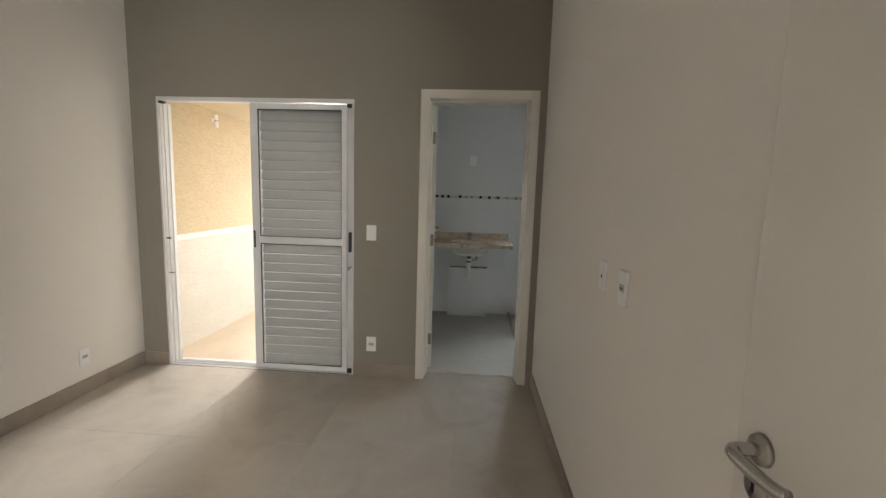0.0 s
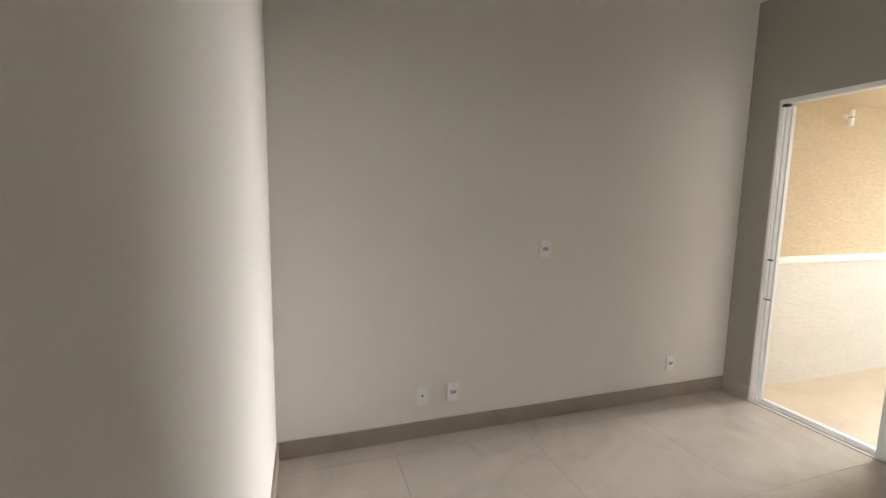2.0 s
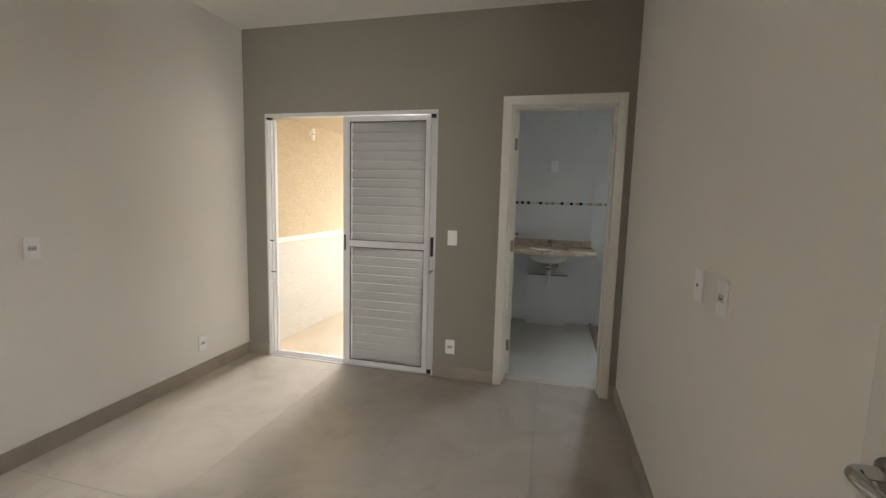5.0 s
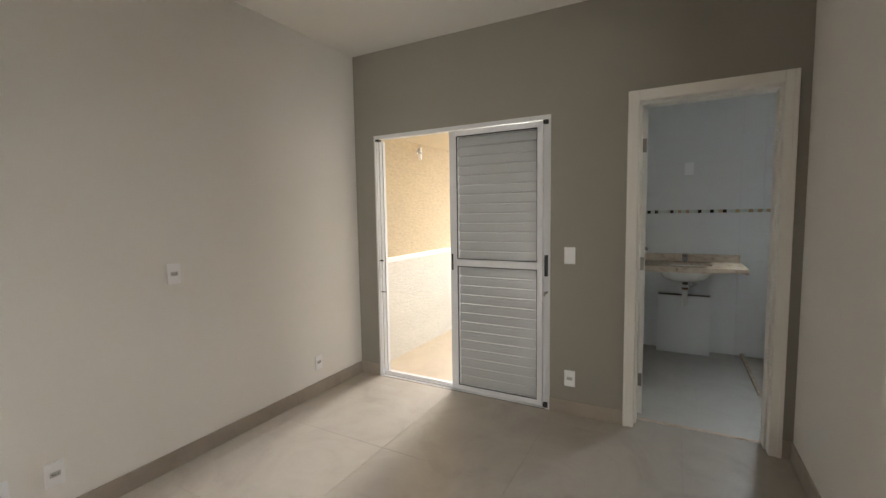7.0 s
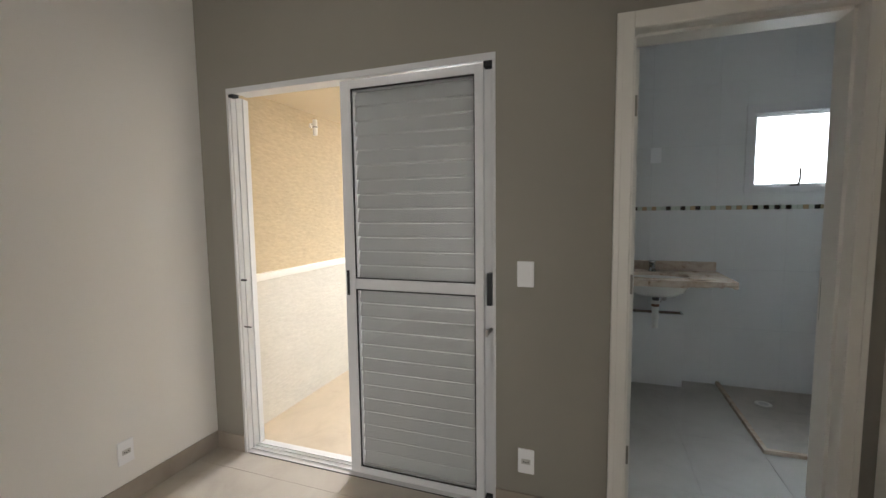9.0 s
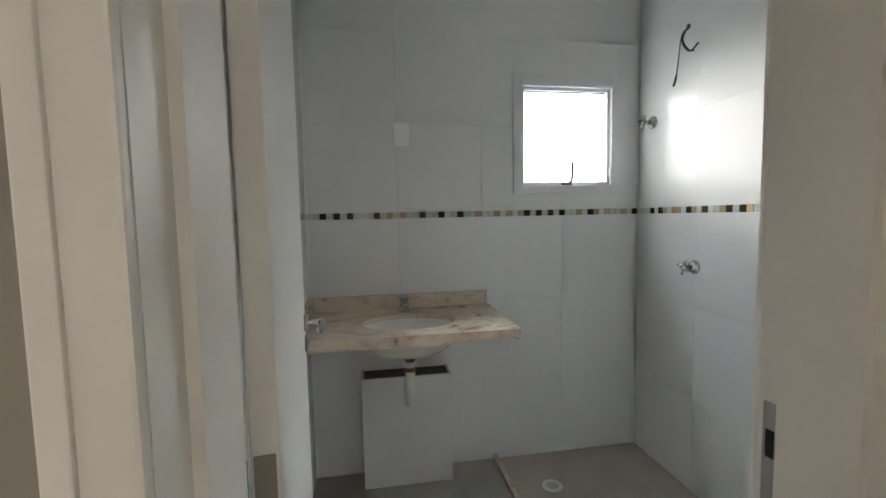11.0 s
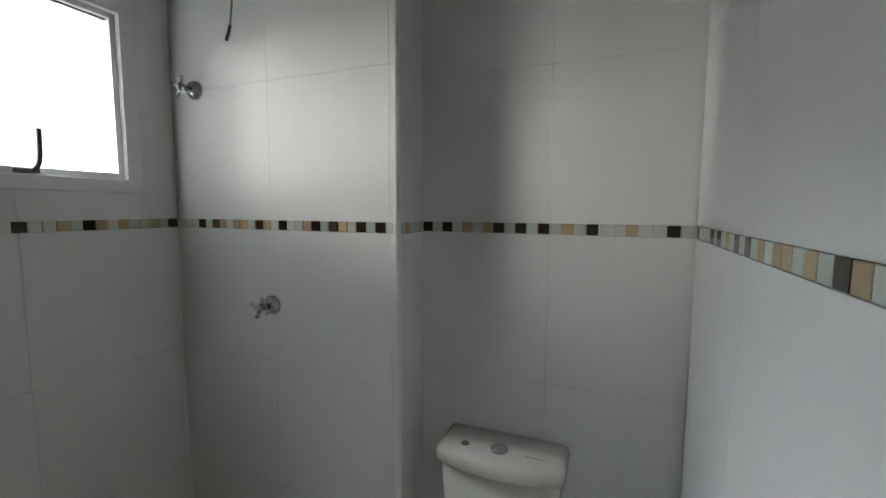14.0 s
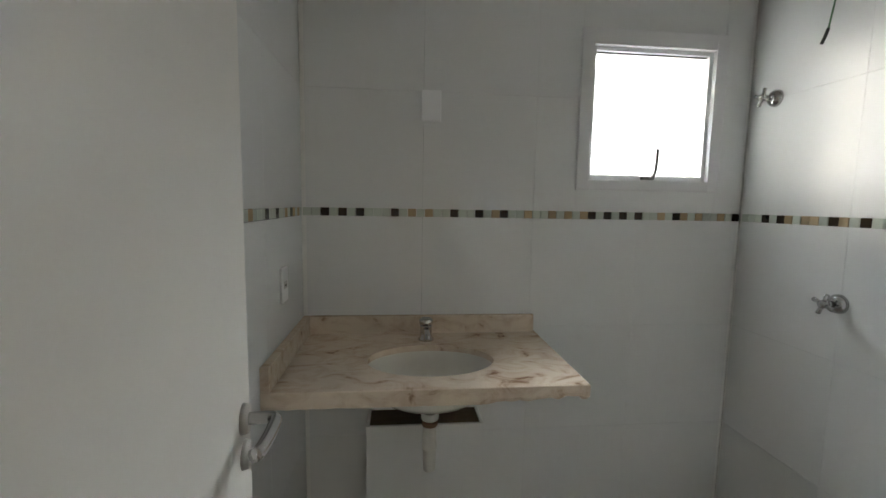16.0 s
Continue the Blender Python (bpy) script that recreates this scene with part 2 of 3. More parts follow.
def piece(name, size, mat, parent, centre, bevel=0.0012):
    """A flat piece that shares its mesh with all others of its size."""
    key = (name, mat.name, *(round(s, 4) for s in size))
    if key not in PIECES:
        bm = bmesh.new()
        bmesh.ops.create_cube(bm, size=1, matrix=Matrix.Diagonal((*size, 1)))
        bmesh.ops.bevel(bm, geom=bm.edges[:], offset=bevel, segments=1, affect="EDGES")
        me = bpy.data.meshes.new(name)
        bm.to_mesh(me)
        bm.free()
        me.materials.append(mat)
        PIECES[key] = me
    ob = new(name, PIECES[key])
    ob.parent = parent
    ob.location = Vector(centre) - ORIGIN[parent]
    return ob


# ---- the shell ----
XL, XR, YB, YW, H = -2.10, 0.99, 0.238, 3.41, 2.77        # bedroom: side walls, back wall, taupe wall, ceiling
BX0, BX1, BY0, BY1, BH = -0.02, 2.02, 3.612, 5.365, 2.725    # bathroom, tile faces
SX, SY = 1.848, 4.41                                      # shower wall face, where it steps back
SL0, SL1, SLH = -1.893, -0.388, 2.084                    # sliding door opening
D0, D1, DH = 0.158, 0.881, 2.10                          # bathroom door opening
E0, E1 = 0.10, 0.87                                      # entry door opening
T = 0.012                                                # wall tile thickness

wall_west = structure("wall_west", box(XL - 0.15, XL, -1.4, YW + 0.19, -0.1, H + 0.1), WALL_WHITE, "plain white painted bedroom wall, faintly uneven", "wall")
wall_east = structure("wall_east", box(XR, XR + 0.12, YB - 0.15, YW, -0.1, H + 0.1), WALL_WHITE, "white painted bedroom wall beside the bathroom door", "wall")
bm = box(XL, E0 - 0.02, YB - 0.15, YB, -0.1, H + 0.1)
box(E1 + 0.02, XR, YB - 0.15, YB, -0.1, H + 0.1, bm=bm)
box(E0 - 0.02, E1 + 0.02, YB - 0.15, YB, 2.12, H + 0.1, bm=bm)
wall_south = structure("wall_south", bm, WALL_WHITE, "white painted bedroom wall with the entry doorway", "wall")
bm = box(XL, SL0, YW, YW + 0.09, -0.1, H + 0.1)
box(SL0, SL1, YW, YW + 0.09, SLH, H + 0.1, bm=bm)
box(SL1, D0 - 0.02, YW, YW + 0.09, -0.1, H + 0.1, bm=bm)
box(D0 - 0.02, D1 + 0.02, YW, YW + 0.09, DH + 0.02, H + 0.1, bm=bm)
box(D1 + 0.02, XR + 0.12, YW, YW + 0.09, -0.1, H + 0.1, bm=bm)
wall_north = structure("wall_north", bm, WALL_TAUPE, "dark taupe painted feature wall around both doors", "wall")
bm = box(XL, SL0, YW + 0.09, YW + 0.15, -0.1, 3.0)
box(SL0, SL1, YW + 0.09, YW + 0.15, SLH, 3.0, bm=bm)
box(SL1, BX0 - 0.16, YW + 0.09, YW + 0.19, -0.1, 3.0, bm=bm)
structure("wall_balcony", bm, CREAM, "cream textured render on the balcony side", "wall")
structure("ceiling", box(XL - 0.15, 2.75, -1.4, YW + 0.09, H, H + 0.12), CEILING, "flat white painted bedroom ceiling", "ceiling")
floor = structure("floor", box(XL - 0.15, 2.75, -1.4, YW + 0.14, -0.12, -0.0095), FLOOR_GROUT, "beige porcelain tiled bedroom floor, thin joints", "floor")
# corridor behind the entry door, unseen; its opening is added for fill light
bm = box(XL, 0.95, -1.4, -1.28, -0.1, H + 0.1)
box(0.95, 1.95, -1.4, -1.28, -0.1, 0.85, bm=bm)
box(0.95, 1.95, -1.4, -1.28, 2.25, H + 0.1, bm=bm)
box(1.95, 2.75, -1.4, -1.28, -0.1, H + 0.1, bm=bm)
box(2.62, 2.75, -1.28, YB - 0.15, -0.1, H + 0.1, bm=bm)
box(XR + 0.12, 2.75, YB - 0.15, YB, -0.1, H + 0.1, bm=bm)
structure("wall_corridor", bm, WALL_WHITE, "plain white unseen corridor walls with an opening added for fill light", "wall")

# bathroom shell, faced with tiles further down
bm = box(BX0 - T, D0 - 0.02, YW + 0.09, BY0 - T, -0.1, BH + 0.1)
box(D0 - 0.02, D1 + 0.02, YW + 0.09, BY0 - T, DH + 0.02, BH + 0.1, bm=bm)
box(D1 + 0.02, BX1 + 0.15, YW + 0.09, BY0 - T, -0.1, BH + 0.1, bm=bm)
bath_south = structure("wall_bath_south", bm, BATH_GROUT, "white tiled bathroom wall with the doorway", "wall")
bath_west = structure("wall_bath_west", box(BX0 - 0.16, BX0 - T, YW + 0.09, BY1 + 0.2, -0.1, 3.0), BATH_GROUT, "white tiled bathroom wall beside the vanity", "wall")
W0, W1, WZ0, WZ1 = 1.094, 1.723, 1.513, 2.158              # window opening
bm = box(BX0 - T, W0, BY1 + T, BY1 + 0.2, -0.1, 3.0)
box(W0, W1, BY1 + T, BY1 + 0.2, -0.1, WZ0, bm=bm)
box(W0, W1, BY1 + T, BY1 + 0.2, WZ1, 3.0, bm=bm)
box(W1, BX1 + 0.15, BY1 + T, BY1 + 0.2, -0.1, 3.0, bm=bm)
bath_north = structure("wall_bath_north", bm, BATH_GROUT, "white tiled bathroom wall with window and mosaic band", "wall")
bm = box(BX1 + T, BX1 + 0.15, BY0 - T, BY1 + T, -0.1, BH + 0.1)
bath_east = structure("wall_bath_east", bm, BATH_GROUT, "white tiled bathroom wall behind the toilet", "wall")
bm = box(SX + T, BX1 + T, SY + T, BY1 + T, -0.1, BH)
shower_wall = structure("wall_shower", bm, BATH_GROUT, "white tiled shower wall standing proud", "wall")
structure("ceiling_bath", box(BX0 - T, BX1 + 0.15, YW + 0.09, BY1 + T, BH, BH + 0.12), CEILING, "flat white painted bathroom ceiling", "ceiling")
floor_bath = structure("floor_bath", box(BX0 - 0.1, BX1 + 0.1, YW + 0.14, BY1 + 0.1, -0.12, -0.0095), FLOOR_GROUT, "pale grey porcelain bathroom floor", "floor")

# balcony
PX, BE = -2.055, 6.45
structure("floor_balcony", box(XL - 0.3, BX0 - 0.16, YW + 0.15, BE + 0.2, -0.14, -0.02), BALCONY_FLOOR, "warm beige tiled balcony floor", "floor")
structure("wall_balcony_side", box(XL - 0.15, XL, YW + 0.15, BE + 0.2, -0.1, 3.0), CREAM, "yellowish cream textured balcony wall", "wall")
structure("wall_balcony_dado", box(XL, PX, YW + 0.15, BE, -0.02, 0.955), CREAM_PALE, "pale textured dado under a white coping", "wall")
structure("trim_coping", box(XL, PX + 0.012, YW + 0.15, BE, 0.955, 1.0, 0.004), COPING, "white coping on the balcony dado", "trim")
structure("wall_balcony_parapet", box(XL, BX0 - 0.16, BE, BE + 0.15, -0.1, 0.955), CREAM_PALE, "pale textured balcony parapet", "wall")
structure("trim_parapet", box(XL, BX0 - 0.16, BE - 0.015, BE + 0.165, 0.955, 1.0, 0.004), COPING, "white coping on the parapet", "trim")
structure("ceiling_balcony", box(XL, BX0 - 0.16, YW + 0.15, BE + 0.2, 2.185, 2.32), CREAM_CEIL, "cream painted balcony soffit", "ceiling")
structure("wall_balcony_end", box(BX0 - 0.16, BX0 - T, BY1 + 0.2, BE + 0.2, -0.1, 3.0), CREAM, "cream textured wall closing the balcony", "wall")
bright = bpy.data.materials.new("overcast_distance")
bright.use_nodes = True
bright.node_tree.nodes["Principled BSDF"].inputs["Base Color"].default_value = (0.9, 0.9, 0.9, 1)
bright.node_tree.nodes["Principled BSDF"].inputs["Emission Color"].default_value = (0.97, 0.98, 1.0, 1)
bright.node_tree.nodes["Principled BSDF"].inputs["Emission Strength"].default_value = 2.6
structure("backdrop", box(1.1, 9.0, 10.2, 10.3, -3.2, 9.0), bright, "plain white overcast distance outside the bathroom window", "backdrop")
structure("ground", box(-600, 600, -600, 600, -3.4, -3.2), GROUND, "open ground far below the balcony", "ground")

# ---- sliding door with louvred shutter ----
slider = thing("sliding_door", ((SL0 + SL1) / 2, YW + 0.05, 0), "white aluminium sliding door, half open, louvred shutter behind glass", "door")
y0, y1 = YW - 0.006, YW + 0.146
FL = 0.014                                               # width of the outer frame's flange


def jamb(edge, inward):
    """Outer frame upright: a thin front flange, a web, and two guide ribs standing on it."""
    def span(a, b):
        return sorted((edge + inward * a, edge + inward * b))
    up = part("frame_jamb", box(*span(0, FL), y0, YW + 0.008, 0.0, SLH - 0.03, 0.002), ALU, slider)
    part("web", box(*span(0, 0.007), YW + 0.008, y1, 0.0, SLH - 0.03), ALU, up)
    for dy in (0.012, 0.052, 0.100):
        part("guide_rib", box(*span(0.007, 0.016), YW + dy, YW + dy + 0.003, 0.0, SLH - 0.03), ALU, up)


jamb(SL0, 1)
jamb(SL1, -1)
part("pocket_web", box(SL1 - 0.075, SL1 - 0.007, YW + 0.050, YW + 0.056, 0.0, SLH - 0.03), ALU, slider, "recessed channel beside the leaf")
part("frame_head", box(SL0, SL1, y0, YW + 0.010, SLH - 0.030, SLH, 0.002), ALU, slider)
part("head_track", box(SL0 + 0.007, SL1 - 0.007, YW + 0.010, y1, SLH - 0.012, SLH), ALU, slider)
sill = part("bottom_track", box(SL0 + FL, SL1 - FL, y0 + 0.004, y1, -0.018, 0.003, 0.002), ALU, slider, "low white metal bottom track")
for dy in (0.035, 0.07, 0.095):
    part("track_rail", box(SL0 + FL, SL1 - FL, y0 + dy, y0 + dy + 0.003, 0.003, 0.010), ALU, sill)
# Black strip painted in for the shaded gap in front of the track.
part("track_shadow_gap", box(SL0 + 0.034, SL1 - 0.034, y0 - 0.001, y0 + 0.004, -0.009, 0.002), RUBBER, slider, "dark strip drawn as the shadow line along the track")
part("corner_cap", box(SL0 + FL, SL0 + 0.048, y0 + 0.004, y0 + 0.04, SLH - 0.046, SLH - 0.030), RUBBER, slider, "black corner seal")
part("corner_cap", box(SL1 - 0.056, SL1 - FL, YW + 0.006, YW + 0.046, SLH - 0.054, SLH - 0.030), RUBBER, slider, "black corner seal")
part("corner_cap", box(SL1 - 0.056, SL1 - FL, YW + 0.012, YW + 0.046, 0.003, 0.030), RUBBER, slider, "black corner seal")


def leaf(name, xa, xb, y, z0, z1, rail, label):
    """Stiles, rails and gaskets of one sliding leaf."""
    frame_part = part(name, box(xa, xa + 0.058, y, y + 0.028, z0, z1, 0.003), ALU, slider, label)
    part("stile", box(xb - 0.040, xb, y, y + 0.028, z0, z1, 0.003), ALU, frame_part)
    part("top_rail", box(xa + 0.058, xb - 0.040, y + 0.001, y + 0.027, z1 - 0.042, z1, 0.003), ALU, frame_part)
    part("middle_rail", box(xa + 0.058, xb - 0.040, y + 0.001, y + 0.027, rail, rail + 0.054, 0.003), ALU, frame_part)
    part("bottom_rail", box(xa + 0.058, xb - 0.040, y + 0.001, y + 0.027, z0, z0 + 0.034, 0.003), ALU, frame_part)
    return frame_part


LX0, LX1, RAIL = -1.184, -0.449, 1.008
glass_leaf = leaf("glass_leaf", LX0, LX1, YW + 0.018, 0.012, 2.052, RAIL, "white framed glazed leaf")
for za, zb in ((0.046, RAIL), (RAIL + 0.054, 2.010)):
    pane = part("pane", box(LX0 + 0.056, LX1 - 0.038, YW + 0.030, YW + 0.034, za - 0.002, zb + 0.002), GLASS, glass_leaf, "clear glass pane")
    pane.visible_shadow = False
    for q in (box(LX0 + 0.058, LX1 - 0.040, YW + 0.022, YW + 0.029, za, za + 0.005), box(LX0 + 0.058, LX1 - 0.040, YW + 0.022, YW + 0.029, zb - 0.007, zb),
              box(LX0 + 0.058, LX0 + 0.064, YW + 0.022, YW + 0.029, za, zb), box(LX1 - 0.044, LX1 - 0.040, YW + 0.022, YW + 0.029, za, zb)):
        part("gasket", q, RUBBER, glass_leaf)
part("pull", box(LX0 + 0.012, LX0 + 0.026, YW + 0.010, YW + 0.018, 0.975, 1.105, 0.003), BLACK, glass_leaf, "black recessed pull")
part("pull", box(SL1 - 0.044, SL1 - 0.020, YW + 0.006, YW + 0.050, 0.965, 1.115, 0.003), BLACK, slider, "black recessed pull")
part("latch", rod((SL1 - 0.034, YW + 0.050, 0.845), (SL1 - 0.034, y0 - 0.016, 0.845), 0.009), STEEL, slider, "small metal lock knob", True)
part("latch_lever", box(SL1 - 0.040, SL1 - 0.030, y0 - 0.024, y0 - 0.014, 0.828, 0.862, 0.002), STEEL, slider)
part("keeper", box(SL0 + 0.007, SL0 + 0.056, YW + 0.03, YW + 0.036, 0.742, 0.748), BLACK, slider, "black latch keeper on the jamb")
part("keeper", rod((SL0 + 0.007, YW + 0.03, 1.02), (SL0 + 0.04, YW + 0.03, 1.02), 0.006), BLACK, slider)
louvre = leaf("louvre_leaf", LX0 - 0.004, LX1 + 0.004, YW + 0.066, 0.012, 2.052, RAIL, "white louvred shutter leaf")


def slat(za, zb, depth):
    """One louvre: a curved blade whose lower edge stands out over the one below and ends in a rolled lip."""
    bm = bmesh.new()
    h, y = zb - za, YW + 0.090
    line = [(y, zb + h * 0.10), (y, zb - h * 0.15), (y - depth * 0.45, zb - h * 0.19), (y - depth * 0.72, zb - h * 0.55), (y - depth, za),
            (y - depth + 0.001, za - 0.004), (y - depth + 0.006, za - 0.005), (y - depth + 0.006, za)]
    line += [(p + 0.003, q) for p, q in line[3::-1]]
    ends = [[bm.verts.new((x, p, q)) for p, q in line] for x in (LX0 + 0.056, LX1 - 0.038)]
    k = len(line)
    for i in range(k):
        bm.faces.new((ends[0][i], ends[0][(i + 1) % k], ends[1][(i + 1) % k], ends[1][i]))
    bm.faces.new(ends[0])
    bm.faces.new(ends[1][::-1])
    return bm


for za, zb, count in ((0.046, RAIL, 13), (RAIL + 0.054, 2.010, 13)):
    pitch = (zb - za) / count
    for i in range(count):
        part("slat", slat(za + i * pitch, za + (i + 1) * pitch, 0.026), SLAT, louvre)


# ---- swing doors ----
def lever(door, at, side, toward):
    """Lever handle with a round rose and a key rose below: side is the way out of the leaf, toward the way along it."""
    at, s, w = Vector(at), Vector(side), Vector(toward)
    part("rose", rod(at, at + s * 0.009, 0.0235, 0.0215, 32), STEEL, door, "satin steel rose", True)
    z = Vector((0, 0, 1))
    part("door_handle", tube([at + s * 0.006, at + s * 0.034, at + s * 0.044 + w * 0.004, at + s * 0.049 + w * 0.016, at + s * 0.047 + w * 0.050 - z * 0.002,
                              at + s * 0.042 + w * 0.088 - z * 0.002, at + s * 0.038 + w * 0.102], 0.0095, 14), CHROME, door, "polished steel lever handle", True)
    low = at - z * 0.057
    part("key_rose", rod(low, low + s * 0.008, 0.0225, 0.0205, 32), STEEL, door, "", True)
    part("keyhole", box(*sorted((low.x - 0.003 + s.x * 0.006, low.x + 0.003 + s.x * 0.006)), low.y - 0.003, low.y + 0.003, low.z - 0.009, low.z + 0.006), HOLE, door)


def casing(door, x0, x1, ya, yb, h, width, label, faces=(-1, 1), right=0.0):
    """Jamb lining and moulded architraves on both faces of the wall."""
    for side, edge, out in ((ya, -1, 0.014), (yb, 1, 0.012)):
        if edge not in faces:
            continue
        lo, hi = (side - out, side) if edge < 0 else (side, side + out)
        for xa, xb in ((x0 - width, x0 + 0.004), (x1 - 0.004, x1 + (right or width))):
            q = box(xa, xb, lo, hi, 0, h + width, 0.004)
            mid = (xa + xb) / 2
            xc, xd = (xa + 0.003, mid - 0.008) if xa < x0 else (mid + 0.008, xb - 0.003)
            box(xc, xd, lo - (0.005 if edge < 0 else 0), hi + (0.005 if edge > 0 else 0), 0, h + width - 0.003, 0.002, bm=q)
            part("architrave", q, CASING, door, label)
        part("architrave", box(x0 + 0.004, x1 - 0.004, lo, hi, h - 0.004, h + width, 0.005), CASING, door, label)
    part("jamb", box(x0 - 0.018, x0 + 0.004, ya, yb, 0, h), CASING, door)
    part("jamb", box(x1 - 0.004, x1 + 0.018, ya, yb, 0, h), CASING, door)
    part("head_jamb", box(x0 + 0.004, x1 - 0.004, ya, yb, h - 0.004, h + 0.018), CASING, door)


door_1 = thing("door_1", (D0, BY0, 0), "white painted bathroom door standing open against the wall", "door", kind="structure")
casing(door_1, D0, D1, YW, BY0, DH, 0.060, "white painted architrave", right=0.058)
part("door_stop", box(D0 + 0.004, D0 + 0.016, YW + 0.06, BY0 - 0.038, 0, DH - 0.016), CASING, door_1)
part("door_stop", box(D1 - 0.016, D1 - 0.004, YW + 0.06, BY0 - 0.038, 0, DH - 0.016), CASING, door_1)
part("door_stop", box(D0 + 0.016, D1 - 0.016, YW + 0.06, BY0 - 0.038, DH - 0.016, DH - 0.004), CASING, door_1)
fixed = set(door_1.children)
part("leaf", box(D0 + 0.008, D0 + 0.043, BY0 + 0.004, BY0 + 0.700, 0.008, 2.09, 0.002), DOOR_PAINT, door_1, "smooth white painted leaf")
lever(door_1, (D0 + 0.043, BY0 + 0.655, 1.114), (1, 0, 0), (0, -1, 0))
for z in (0.25, 1.06, 1.85):
    part("hinge", box(D0 + 0.012, D0 + 0.038, BY0 + 0.0020, BY0 + 0.0042, z - 0.045, z + 0.045), HINGE, door_1, "dull steel hinge plate")
for o in set(door_1.children) - fixed:
    o.rotation_euler.z = radians(6.2)
for z in (0.25, 1.06, 1.85):
    part("hinge", box(D0 + 0.004, D0 + 0.0065, BY0 - 0.036, BY0 - 0.002, z - 0.045, z + 0.045), HINGE, door_1, "dull steel hinge plate")
    part("hinge_pin", rod((D0 - 0.006, BY0 + 0.016, z - 0.045), (D0 - 0.006, BY0 + 0.016, z + 0.045), 0.006, segments=12), STEEL, door_1, "", True)
strike = part("strike_plate", box(D1 - 0.0065, D1 - 0.004, BY0 - 0.034, BY0 - 0.010, 0.95, 1.12), STEEL, door_1, "satin steel strike plate")
part("latch_hole", box(D1 - 0.008, D1 - 0.0065, BY0 - 0.028, BY0 - 0.016, 1.04, 1.08), HOLE, strike)
structure("trim_threshold", box(D0 + 0.004, D1 - 0.004, YW + 0.125, YW + 0.155, -0.0095, 0.003, 0.001), MARBLE, "thin stone threshold strip", "trim")

door_2 = thing("door_2", (E1, YB, 0), "white painted bedroom door opened back along the wall", "door", kind="structure")
casing(door_2, E0, E1, YB - 0.15, YB, DH, 0.055, "white painted architrave", (-1,))
part("leaf", box(0.920, 0.955, YB + 0.018, YB + 0.695, 0.008, 2.09, 0.003), DOOR_PAINT, door_2, "smooth white painted leaf")
lever(door_2, (0.920, YB + 0.636, 1.066), (-1, 0, 0), (0, -1, 0))
for z in (0.25, 1.06, 1.85):
    part("hinge_pin", rod((0.885, YB + 0.014, z - 0.045), (0.885, YB + 0.014, z + 0.045), 0.006, segments=12), STEEL, door_2, "steel hinge pin", True)

# ---- skirting ----
SK = 0.10
for name, q in (("baseboard_west", box(XL, XL + 0.011, YB, YW, -0.009, SK, 0.002)),
                ("baseboard_east", box(XR - 0.011, XR, YB, YW - 0.011, -0.009, SK, 0.002)),
                ("baseboard_south", box(XL + 0.011, E0 - 0.02, YB, YB + 0.011, -0.009, SK, 0.002)),
                ("baseboard_north", box(XL + 0.011, SL0, YW - 0.011, YW, -0.009, SK, 0.002)),
                ("baseboard_middle", box(SL1, D0 - 0.060, YW - 0.011, YW, -0.009, SK, 0.002)),
                ("baseboard_corner", box(D1 + 0.058, XR - 0.011, YW - 0.011, YW, -0.009, SK, 0.002))):
    structure(name, q, SKIRT, "beige grey porcelain skirting at the wall's foot", "baseboard")


# ---- switches and sockets ----
def plate(name, at, side, label, category, insert="socket", w=0.074, h=0.115):
    """A rounded wall plate with its insert: side is 'x+', 'x-' or 'y-', the way it faces."""
    ax, sg = side[0], 1 if side[1] == "+" else -1
    x, y, z = at
    ob = thing(name, at, label, category)

    def slab(a, b, hw, z0, z1, bevel):
        lo, hi = sorted((a * sg, b * sg))
        if ax == "x":
            return box(x + lo, x + hi, y - hw, y + hw, z0, z1, bevel)
        return box(x - hw, x + hw, y + lo, y + hi, z0, z1, bevel)
    part("cover", slab(0, 0.009, w / 2, z - h / 2, z + h / 2, 0.004), PLASTIC, ob)
    if insert == "switch":
        part("rocker", slab(0.009, 0.012, 0.018, z - 0.012, z + 0.012, 0.001), PLASTIC, ob)
    elif insert == "socket":
        part("insert", slab(0.009, 0.0105, 0.020, z - 0.012, z + 0.012, 0.0006), PLASTIC_GREY, ob, "grey socket insert")
        for d in (-0.010, 0.0, 0.010):
            q = bmesh.new()
            c = (x + sg * 0.0105, y + d, z - (0.003 if d == 0 else 0)) if ax == "x" else (x + d, y + sg * 0.0105, z - (0.003 if d == 0 else 0))
            e = tuple(c[i] + (sg * 0.0012 if "xy"[i:i + 1] == ax else 0) for i in range(3))
            part("pin_hole", rod(c, e, 0.0028, segments=10, bm=q), HOLE, ob)
    elif insert == "outlet":
        c = (x + sg * 0.009, y, z) if ax == "x" else (x, y + sg * 0.009, z)
        e = (x + sg * 0.0105, y, z) if ax == "x" else (x, y + sg * 0.0105, z)
        part("cable_hole", rod(c, e, 0.006, segments=14), HOLE, ob)
    return ob


plate("light_switch", (-0.254, YW, 1.120), "y-", "white plastic light switch on the taupe wall", "switch", "switch")
plate("wall_socket", (-0.248, YW, 0.258), "y-", "white socket low on the taupe wall", "socket")
plate("wall_socket", (XL, 1.811, 1.106), "x+", "white socket at mid height on the white wall", "socket")
plate("cable_outlet", (XL, 1.037, 0.259), "x+", "white cable outlet above the skirting", "socket", "outlet")
plate("wall_socket", (XL, 1.227, 0.259), "x+", "white socket beside a cable outlet above the skirting", "socket")
plate("wall_socket", (XL, 2.877, 0.259), "x+", "white socket near the corner of the white wall", "socket")
